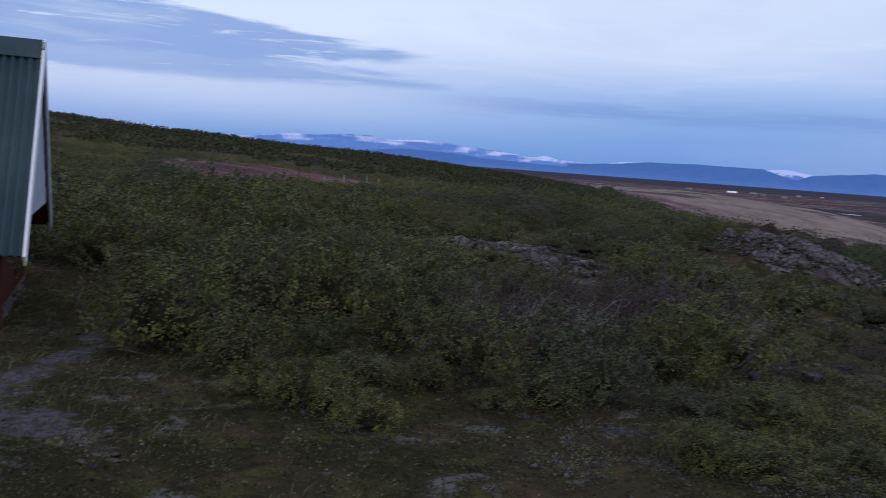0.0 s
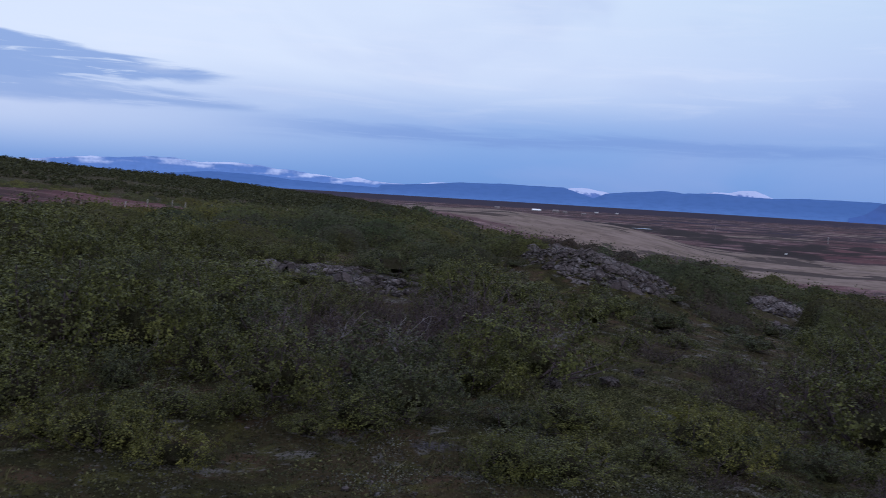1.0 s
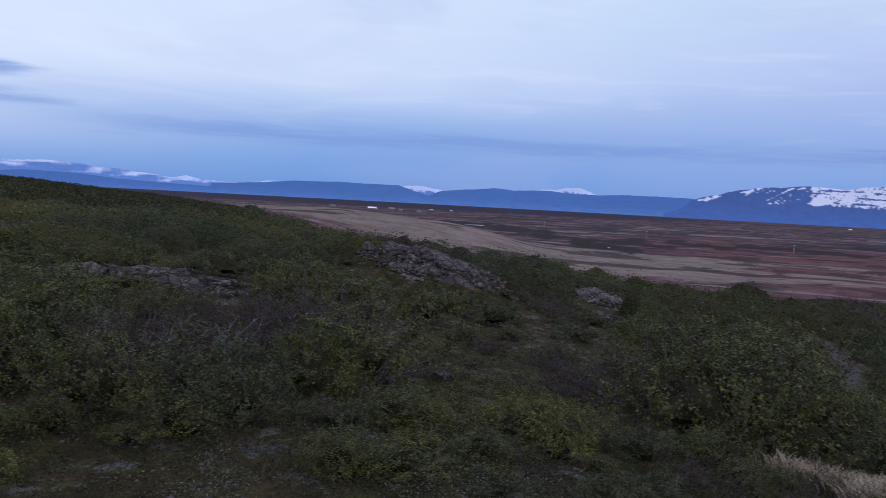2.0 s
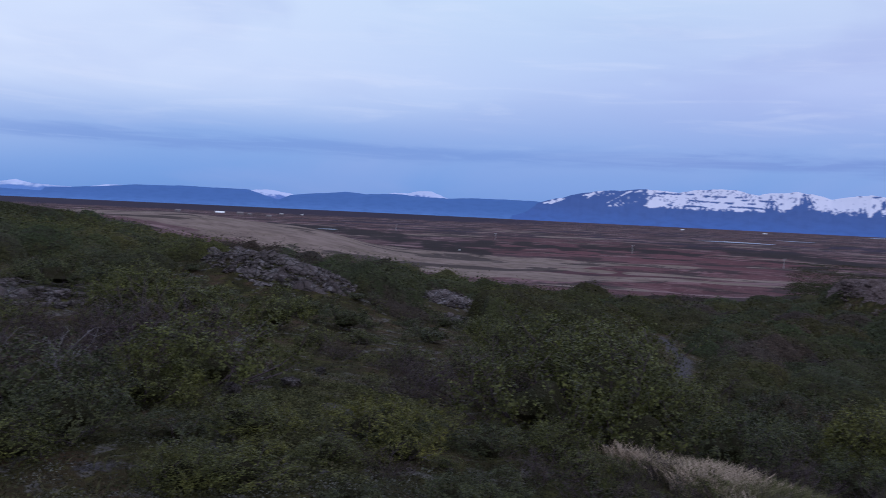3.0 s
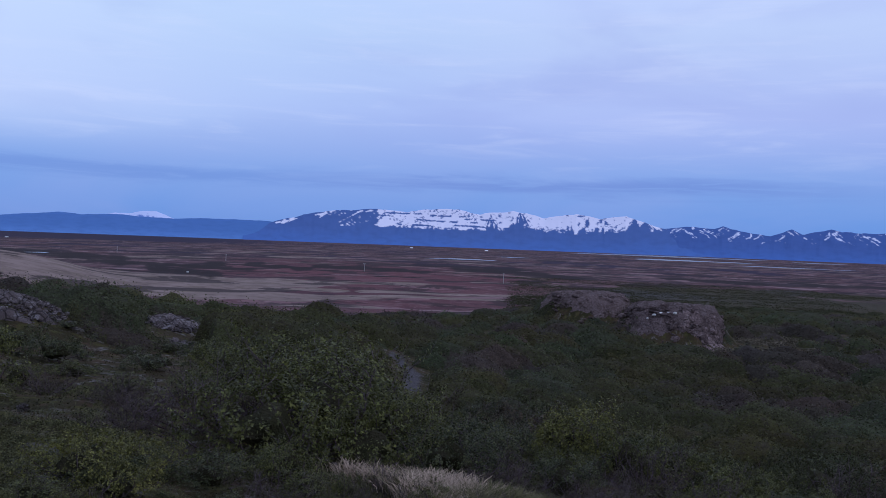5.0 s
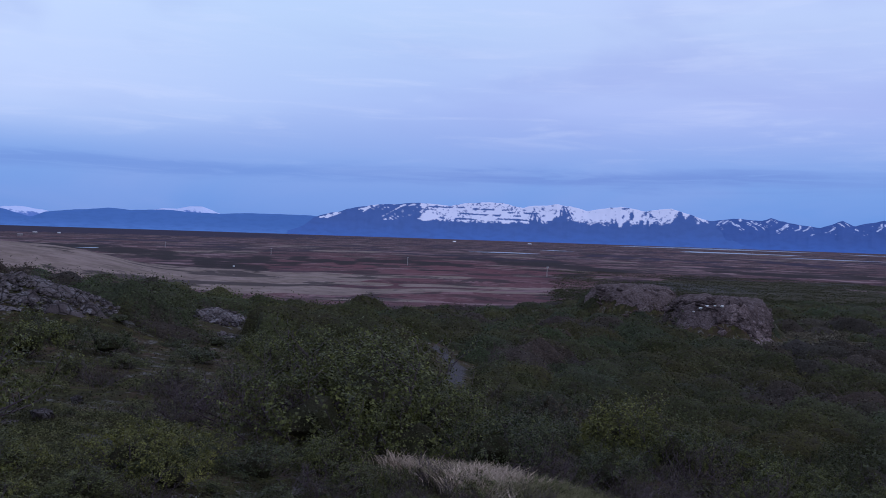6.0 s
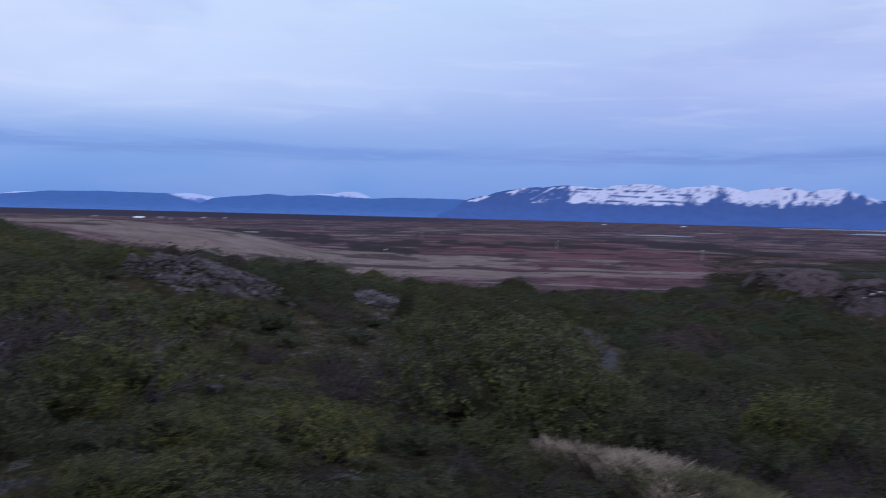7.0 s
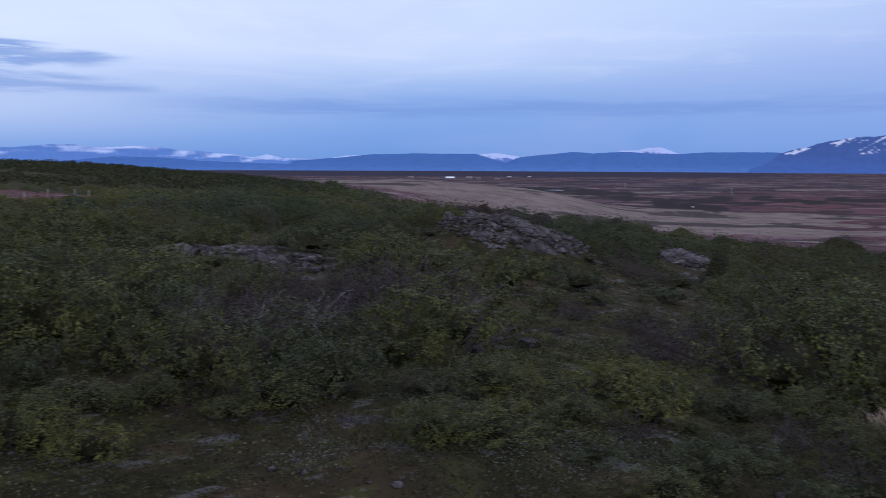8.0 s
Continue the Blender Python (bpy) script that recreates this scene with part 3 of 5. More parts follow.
for line in (
    (-23.9, 558, -31, 509, 34), (-15.6, 480, -25.6, 469, 14), (-25.6, 469, -32.5, 459, 13), (-34.7, 459, -44.7, 466, 13), (-42.1, 620, -46.8, 628, 14),
    (-28.8, 1173, -31.7, 1203, 50), (-20.1, 964, -23.8, 1018, 36), (-29.3, 333, -34.8, 332, 10),
):
    pale_share = np.maximum(pale_share, strip(*line))
dashes = np.random.default_rng(88)
for k in range(340):
    b, d, wide = dashes.uniform(-72, -12), math.exp(dashes.uniform(math.log(640), math.log(3200))), dashes.uniform(0.7, 3.2)
    spot_on = patch(b, d, wide, d * dashes.uniform(0.008, 0.024)) * dashes.uniform(0.55, 0.95)
    if k % 3:
        dark_far = np.maximum(dark_far, spot_on)
    else:
        pale_share = np.maximum(pale_share, spot_on * 0.8)
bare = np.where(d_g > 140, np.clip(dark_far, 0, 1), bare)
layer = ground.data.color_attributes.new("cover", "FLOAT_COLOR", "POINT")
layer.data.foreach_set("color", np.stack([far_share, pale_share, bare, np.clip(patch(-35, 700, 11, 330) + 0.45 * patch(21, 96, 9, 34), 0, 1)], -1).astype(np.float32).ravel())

# ---- water lying on the plain: bearing, distance, half length, half depth ----
for b, d, half, deep, label in (
    (-40.7, 1440, 52, 34, "long still pond on the moor"),
    (-44.0, 1830, 32, 30, "small still pond on the moor"),
    (-53.5, 3700, 340, 280, "wide pale lake below blue mountains"),
    (-54.8, 2480, 150, 120, "long lake on the far moor"),
    (-60.9, 1960, 112, 36, "narrow pale lake on the moor"),
    (-62.6, 3300, 80, 110, "far strip of lake water"),
    (-14.6, 1040, 11, 14, "small pool in the moor"),
):
    bm = bmesh.new()
    ring = []
    for n in range(40):
        a = n / 40 * 2 * math.pi
        wob = 1 + 0.22 * math.sin(a * 3 + b) + 0.12 * math.sin(a * 7 + d)
        ring.append(bm.verts.new((math.cos(a) * half * wob, math.sin(a) * deep * wob, 0)))
    bm.faces.new(ring)
    pond = part("water", bm, WATER, None)
    x, y = spot(b, d)
    pond.matrix_world = pose(x, y, PLAIN + 0.12, 0, 0, b)
    tagged(pond, label, "lake", kind="structure")


# ---- distant mountains ----
def relief(u, e, seed):
    """Spurs and gullies branching down a mountain face."""
    u = u + 0.25 * value_noise(u * 1.3, e * 2.0, 1.0, seed + 1)
    total, size, fine = 0.0, 1.0, 1.0
    for k in range(4):
        total = total + size * (1 - 2 * np.abs(value_noise(u * fine * 1.15, e * fine * 1.1 + k * 7.3, 1.0, seed + 3 + k)))
        size, fine = size * 0.52, fine * 2.1
    return total


def snow_cover(style, u, e, crest, seed):
    """Share of snow at a bearing and height (both in degrees) under a crest line."""
    if style is None:
        return np.zeros_like(u)
    tilt = (relief(u + 0.06, e, seed) - relief(u - 0.06, e, seed)) / 0.5
    fray = 0.6 * value_noise(u * 6.0, e * 12.0, 1.0, seed + 25) + 0.4 * value_noise(u * 14.0, e * 24.0, 1.0, seed + 26)
    down = crest - e
    if style == "peaks":
        lean = np.where(value_noise(u, u * 0, 1.1, seed) > 0, 1.3, -1.3)
        tilt = (relief(u + lean * e + 0.05, e * 1.6, seed) - relief(u + lean * e - 0.05, e * 1.6, seed)) / 0.5
    if style == "cap":
        lie = 2.6 * (0.34 - down) + 0.15 * tilt + 0.35 * fray + 0.3 * value_noise(u * 1.4, e * 9.0, 1.0, seed + 61)
    elif style == "range":
        lie = 1.5 * (0.21 - down) + 0.05 * tilt + 0.5 * value_noise(u * 0.9 + e, e * 8.0, 1.0, seed + 60) + 0.14 * fray
    elif style == "peaks":
        lie = 1.3 * (0.15 - np.abs(down - 0.22)) + 0.75 * tilt + 0.45 * fray - 0.52
    else:
        line = np.interp(u, (-54, -52, -49, -45, -41, -34.8, -33.8, -29), (1.25, 1.2, 0.95, 0.95, 0.78, 0.76, 1.2, 1.25)) + 0.06 * value_noise(u * 1.4, u * 0, 1.0, seed)
        gully = value_noise(u * 5.0 + e * 4.0, e * 6.0, 1.0, seed + 70) + 0.6 * value_noise(u * 11.0 - e * 7.0, e * 12.0, 1.0, seed + 71)
        rib = np.abs(value_noise(u * 4.2 + e * 3.0, e * 4.4, 1.0, seed + 73) + 0.35 * fray)
        craggy = smooth(value_noise(u * 0.9, e * 1.3, 1.0, seed + 74), -0.25, 0.3)
        flutes = (1 - smooth(np.abs(u + 48.6), 0.8, 1.6)) * (1 - smooth(e, 1.55, 1.85))
        lie = np.clip(2.2 * (e - line), -0.75, 0.42) + 0.12 * tilt + 0.26 * fray + 0.30 * gully - 0.6 * craggy * (1 - smooth(rib, 0.0, 0.22))
        lie = lie + 0.7 * flutes * value_noise(u * 8.5, e * 1.2, 1.0, seed + 72) - 0.05 * flutes
        bare_side = smooth(u, -35.4, -34.4)
        streak = value_noise(u * 4.6 + e * 8.0, e * 1.3, 1.0, seed + 75) + 0.45 * value_noise(u * 9.0 - e * 5.0, e * 9.0, 1.0, seed + 76)
        shelf = (1 - smooth(np.abs(down - 0.13), 0.02, 0.09)) * smooth(value_noise(u * 2.2, u * 0, 1.0, seed + 77), -0.3, 0.2)
        lie = lie * (1 - bare_side) + bare_side * (0.8 * shelf + 0.9 * streak - 0.45 - 1.2 * smooth(0.8 - e, 0, 0.4))
        for b, top, slope, strong in ((-44.3, 2.12, 0.62, 0.85), (-44.6, 1.75, 1.3, 0.35), (-51.6, 2.02, 0.62, 0.9), (-52.3, 1.8, 0.9, 0.7), (-42.4, 1.9, 0.45, 0.6)):
            side = (u - b) / (np.maximum(top - e, 0) * slope + 0.02)
            rays = value_noise(side * 5.0, e * 3.0 + b, 1.0, seed + 31) + 0.7 * fray
            lie = lie - strong * smooth(0.95 - np.abs(side) + 0.75 * rays, 0.0, 0.5) * smooth(top - e, 0.0, 0.06)
        for k, (level, from_b, to_b) in enumerate(((1.32, -35.3, -43.2), (1.64, -38.3, -41.8), (1.55, -34.6, -36.5), (1.93, -47.5, -49.2), (1.02, -36, -44.5), (1.48, -40.5, -43.0), (1.75, -35.4, -38.0))):
            off = e - level - 0.07 * value_noise(u * 0.8, u * 0, 1.0, seed + 40 + k) - 0.02 * fray
            dash = smooth(value_noise(u * 2.3, u * 0, 1.0, seed + 50 + k) + 0.5 * fray, -0.25, 0.15) * smooth(from_b - u, 0, 0.5) * smooth(u - to_b, 0, 0.5)
            lie = lie - 1.3 * dash * (1 - smooth(np.abs(off), 0.02, 0.065))
    if style == "table":
        lie = lie - 1.5 * (1 - smooth(e, 0.62, 0.8))
    elif style == "peaks":
        lie = lie - 1.5 * (1 - smooth(e, 0.4, 0.6))
    return smooth(lie, -0.12, 0.5) if style == "range" else smooth(lie, -0.05, 0.22)


def mountain(label, mat, foot, top, ridge, rough=0.08, base=-0.45, seed=1, crags=1.0, snow=None):
    """A range from a foot distance back to its crest. ridge: (bearing, crest height in degrees)."""
    ridge = sorted(ridge)
    b0, b1 = ridge[0][0], ridge[-1][0]
    cols = np.arange(b0, b1 + 0.01, 0.05 if snow else 0.1)
    crest = np.interp(cols, [r[0] for r in ridge], [r[1] for r in ridge])
    jag = rough * (value_noise(cols, cols * 0, 0.9, seed) * 0.6 + value_noise(cols, cols * 0, 0.25, seed + 1) * 0.4)
    share = np.linspace(0, 1, 14) if not snow else np.concatenate([np.linspace(0, 0.4, 5), np.linspace(0.45, 1, 40 if snow in ("table", "peaks") else 20)])
    pts, uvs, white = [], [], []
    for s in share:
        d = foot + (top - foot) * s
        wave = value_noise(cols * 1.6, np.full_like(cols, s * 2.0), 1.0, seed + 2) * 0.6 + value_noise(cols * 5, np.full_like(cols, s * 5.0), 1.0, seed + 3) * 0.4
        dist = d + wave * (top - foot) * 0.05 * crags * math.sin(math.pi * min(s * 1.05, 1))
        el = base + (crest - base) * (s ** 1.25) + jag * s ** 6
        white.append(snow_cover(snow, cols, el, crest + jag, seed))
        z = 1.65 + d * np.tan(np.radians(el))
        a = np.radians(cols)
        pts.append(np.stack([-dist * np.sin(a), dist * np.cos(a), z], -1))
        uvs.append(np.stack([cols, np.full_like(cols, s) * (crest - base) / (np.max(crest) - base)], -1))
    a = np.radians(cols)
    pts.append(np.stack([-4990 * np.sin(a), 4990 * np.cos(a), np.full_like(a, PLAIN - 30)], -1))
    uvs.append(np.stack([cols, np.zeros_like(cols)], -1))
    white.append(np.zeros_like(cols))
    n, m = len(pts), len(cols)
    ids = np.arange(n * m).reshape(n, m)
    faces = np.stack([ids[:-1, :-1], ids[:-1, 1:], ids[1:, 1:], ids[1:, :-1]], -1).reshape(-1, 4)
    ob = mesh_object("backdrop", np.concatenate(pts), faces, mat, smooth_shade=True)
    layer = ob.data.uv_layers.new(name="UVMap")
    flat = np.concatenate(uvs)[faces.ravel()].astype(np.float32)
    layer.data.foreach_set("uv", flat.ravel())
    cover = ob.data.attributes.new("snow", "FLOAT", "POINT")
    cover.data.foreach_set("value", np.concatenate(white).astype(np.float32))
    return tagged(ob, label, "mountain", kind="structure")


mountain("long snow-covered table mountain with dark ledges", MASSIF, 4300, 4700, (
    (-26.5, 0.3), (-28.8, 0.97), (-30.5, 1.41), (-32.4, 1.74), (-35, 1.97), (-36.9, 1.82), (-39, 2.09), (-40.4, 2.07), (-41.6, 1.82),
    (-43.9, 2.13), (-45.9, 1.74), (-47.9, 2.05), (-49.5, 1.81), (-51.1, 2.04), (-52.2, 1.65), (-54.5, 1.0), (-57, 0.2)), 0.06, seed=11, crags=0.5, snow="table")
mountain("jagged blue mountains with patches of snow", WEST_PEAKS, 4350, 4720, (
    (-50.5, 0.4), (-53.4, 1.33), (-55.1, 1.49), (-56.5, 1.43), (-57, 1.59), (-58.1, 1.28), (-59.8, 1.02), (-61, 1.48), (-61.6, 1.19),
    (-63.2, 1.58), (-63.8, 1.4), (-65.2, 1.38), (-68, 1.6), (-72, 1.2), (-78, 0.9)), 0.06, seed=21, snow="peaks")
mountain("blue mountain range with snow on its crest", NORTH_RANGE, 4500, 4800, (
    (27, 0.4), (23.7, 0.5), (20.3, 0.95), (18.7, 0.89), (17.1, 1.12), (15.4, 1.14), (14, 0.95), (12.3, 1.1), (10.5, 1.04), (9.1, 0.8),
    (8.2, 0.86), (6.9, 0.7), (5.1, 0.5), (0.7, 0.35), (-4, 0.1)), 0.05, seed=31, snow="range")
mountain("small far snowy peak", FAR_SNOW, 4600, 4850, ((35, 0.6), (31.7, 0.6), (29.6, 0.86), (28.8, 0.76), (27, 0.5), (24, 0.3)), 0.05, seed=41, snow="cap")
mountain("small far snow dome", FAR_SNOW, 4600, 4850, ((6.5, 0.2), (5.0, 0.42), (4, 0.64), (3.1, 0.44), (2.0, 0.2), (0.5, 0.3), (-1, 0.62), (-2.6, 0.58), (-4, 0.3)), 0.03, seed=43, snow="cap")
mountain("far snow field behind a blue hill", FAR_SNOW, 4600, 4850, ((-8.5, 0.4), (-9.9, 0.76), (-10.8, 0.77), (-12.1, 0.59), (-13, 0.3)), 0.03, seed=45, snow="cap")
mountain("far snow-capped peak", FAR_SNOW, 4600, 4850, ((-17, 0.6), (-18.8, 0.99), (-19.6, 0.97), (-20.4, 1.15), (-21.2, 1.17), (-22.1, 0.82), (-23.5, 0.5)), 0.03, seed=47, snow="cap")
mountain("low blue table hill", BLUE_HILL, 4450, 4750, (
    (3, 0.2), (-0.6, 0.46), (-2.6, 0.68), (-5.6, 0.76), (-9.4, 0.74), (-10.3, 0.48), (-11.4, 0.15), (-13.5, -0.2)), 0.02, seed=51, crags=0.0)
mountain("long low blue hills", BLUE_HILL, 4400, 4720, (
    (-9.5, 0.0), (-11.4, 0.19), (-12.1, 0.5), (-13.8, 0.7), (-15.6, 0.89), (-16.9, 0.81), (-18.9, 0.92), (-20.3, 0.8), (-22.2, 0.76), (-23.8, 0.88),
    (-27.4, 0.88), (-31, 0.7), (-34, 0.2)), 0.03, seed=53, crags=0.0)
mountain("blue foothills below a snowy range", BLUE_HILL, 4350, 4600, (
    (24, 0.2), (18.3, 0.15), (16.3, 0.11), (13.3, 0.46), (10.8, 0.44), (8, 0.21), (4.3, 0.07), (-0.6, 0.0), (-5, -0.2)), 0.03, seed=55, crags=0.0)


# ---- rock outcrops ----
def stone_mesh(seed, flat=0.6, mat=STONE):
    rng = random.Random(seed)
    bm = bmesh.new()
    bmesh.ops.create_icosphere(bm, subdivisions=1, radius=0.5)
    for v in bm.verts:
        v.co *= rng.uniform(0.72, 1.12)
        v.co.z *= flat
    me = bpy.data.meshes.new("stone")
    bm.to_mesh(me)
    bm.free()
    me.materials.append(mat)
    return me


STONE_KINDS = ((1, 0.6), (2, 0.7), (3, 0.45), (4, 0.55), (5, 0.8))
STONES = [stone_mesh(s, f) for s, f in STONE_KINDS]
BROWN_STONES = [stone_mesh(s, f, BROWN_STONE) for s, f in STONE_KINDS]


def stone_arrays(me):
    co = np.empty(len(me.vertices) * 3)
    me.vertices.foreach_get("co", co)
    tri = np.array([list(p.vertices) for p in me.polygons])
    return co.reshape(-1, 3), tri


STONE_ARRAYS = [stone_arrays(me) for me in STONES]


def outcrop(kb, kd, ka, kl, kh, n, size, label, seed, singly):
    """A bare rubble knoll: a lumpy skin of rock with loose stones lying on it."""
    rng = np.random.default_rng(seed)
    x0, y0 = spot(kb, kd)
    z0 = z_at(x0, y0)
    mat, kinds = (BROWN_STONE, BROWN_STONES) if kd > 50 else (STONE, STONES)
    thing = new("rock_outcrop")
    thing.location = (x0, y0, z0)
    tagged(thing, label, "rock", group="rubble knolls")
    turn = radians(kb)
    ca, sa = math.cos(turn), math.sin(turn)
    # skin
    u, v = np.meshgrid(np.linspace(-1.05, 1.05, 34), np.linspace(-1.05, 1.05, 34))
    wx, wy = x0 + u * ka * ca - v * kl * sa, y0 + u * ka * sa + v * kl * ca
    r = np.hypot(u, v) + 0.30 * value_noise(wx, wy, ka * 0.35, seed) + 0.12 * value_noise(wx, wy, ka * 0.12, seed + 5)
    up = 0.16 * value_noise(wx, wy, size * 3.5, seed + 6) + 0.12 * value_noise(wx, wy, size * 1.6, seed + 1) + 0.06 * value_noise(wx, wy, size * 0.7, seed + 2)
    wz = height(wx, wy) + np.where(r < 0.95, (0.16 if kd > 50 else -0.01) + up * (0.6 + kh * 0.45), -0.25)
    pts = np.stack([wx - x0, wy - y0, wz - z0], -1).reshape(-1, 3)
    ids = np.arange(34 * 34).reshape(34, 34)
    faces = np.stack([ids[:-1, :-1], ids[:-1, 1:], ids[1:, 1:], ids[1:, :-1]], -1).reshape(-1, 4)
    mesh_object("bedrock", pts, faces, mat, thing)
    # loose stones
    heap_v, heap_f, count = [], [], 0
    for k in range(n):
        t = rng.uniform(0, 2 * math.pi)
        q = math.sqrt(rng.uniform(0, 1)) * 1.0
        pu, pv = q * math.cos(t), q * math.sin(t)
        px, py = x0 + pu * ka * ca - pv * kl * sa, y0 + pu * ka * sa + pv * kl * ca
        s = size * rng.uniform(0.35, 1.0) ** 1.4 * (1.5 if rng.uniform() < 0.93 else 2.6)
        m = Matrix.LocRotScale((px - x0, py - y0, z_at(px, py) - z0 + s * 0.12), Euler((rng.uniform(-0.4, 0.4), rng.uniform(-0.4, 0.4), rng.uniform(0, 6.28))), (s, s * rng.uniform(0.5, 1), s * rng.uniform(0.4, 0.95)))
        if k < singly:
            piece = new("stone", kinds[k % 5])
            piece.parent, piece.matrix_basis = thing, m
        else:
            v0, f0 = STONE_ARRAYS[k % 5]
            mm = np.array(m)
            heap_v.append(v0 @ mm[:3, :3].T + mm[:3, 3])
            heap_f.append(f0 + count)
            count += len(v0)
    if heap_v:
        heap = mesh_object("rubble", np.concatenate(heap_v), np.concatenate(heap_f), mat, thing)
        heap["kind"] = "stuff"
    return thing


outcrop(7.0, 15.8, 1.2, 0.7, 0.3, 300, 0.13, "low grey lichen-covered rock outcrop among shrubs", 3, 60)
outcrop(1.6, 14.6, 0.9, 0.55, 0.3, 220, 0.12, "small lichen-covered rock outcrop among shrubs", 4, 50)
outcrop(-12.0, 20.5, 1.75, 1.7, 0.4, 1300, 0.115, "grey broken lava outcrop with lichen", 5, 150)
outcrop(-23.0, 26.6, 0.8, 1.7, 0.5, 800, 0.11, "small grey lava outcrop in birch scrub", 7, 60)
outcrop(-23.8, 22.4, 0.4, 1.1, 0.3, 260, 0.10, "pale broken lava stones below a small outcrop", 17, 40)
outcrop(-54.3, 65.4, 3.6, 5.0, 1.6, 1100, 0.40, "round bare rubble knoll on the slope", 9, 120)
outcrop(-56.0, 60.5, 1.9, 2.8, 0.6, 300, 0.26, "stony apron below a rubble knoll", 15, 40)
outcrop(-48.9, 78.5, 3.8, 5.0, 1.6, 1000, 0.40, "flat-topped grey rubble knoll", 13, 80)
# pale stones in a row on the knoll
for k in range(5):
    b = -52.8 - 0.42 * k
    x, y = spot(b, 62.3)
    s = 0.22 + 0.08 * (k % 3)
    white = new("pale_stone", STONES[k % 5].copy())
    white.data.materials[0] = PALE_STONE
    white.matrix_world = pose(x, y, z_at(x, y) + 0.2, 0, 0, k * 50) @ Matrix.Diagonal((s, s, s, 1))
    tagged(white, "pale stone lying on a rubble knoll", "stone", group="pale stones")


# ---- shrubs ----
def tube(path, r0, r1, sides=4):
    """A tapered twig along a path: vertices and quads."""
    path = np.asarray(path, float)
    n = len(path)
    along = np.gradient(path, axis=0)
    along /= np.linalg.norm(along, axis=1, keepdims=True) + 1e-9
    ref = np.where(np.abs(along[:, 2:3]) > 0.9, [[1.0, 0, 0]], [[0, 0, 1.0]])
    s = np.cross(along, ref)
    s /= np.linalg.norm(s, axis=1, keepdims=True) + 1e-9
    q = np.cross(along, s)
    rad = np.linspace(r0, r1, n)[:, None]
    ring = [path + rad * (math.cos(a) * s + math.sin(a) * q) for a in np.arange(sides) * 2 * math.pi / sides]
    verts = np.stack(ring, 1).reshape(-1, 3)
    ids = np.arange(n * sides).reshape(n, sides)
    nx = np.roll(ids, -1, 1)
    return verts, np.stack([ids[:-1], nx[:-1], nx[1:], ids[1:]], -1).reshape(-1, 4)


def leaves(centres, size, rng, wide=0.85, upright=0.7, outward=None):
    """One pointed leaf at each centre."""
    n = len(centres)
    up = rng.normal(size=(n, 3))
    if outward is None:
        up[:, 2] = np.abs(up[:, 2]) + upright
    else:
        up = up * 0.6 + outward * 1.15
        up[:, 2] += upright * 0.4
    up /= np.linalg.norm(up, axis=1, keepdims=True)
    way = np.cross(up, rng.normal(size=(n, 3)))
    way /= np.linalg.norm(way, axis=1, keepdims=True)
    side = np.cross(up, way)
    ln = size * rng.uniform(0.6, 1.25, (n, 1))
    a = centres + way * ln * 0.55
    b = centres - way * ln * 0.45 + side * ln * wide * 0.5
    c = centres - way * ln * 0.35 - side * ln * wide * 0.5
    return np.stack([a, b, c], 1).reshape(-1, 3), np.arange(n * 3).reshape(n, 3)


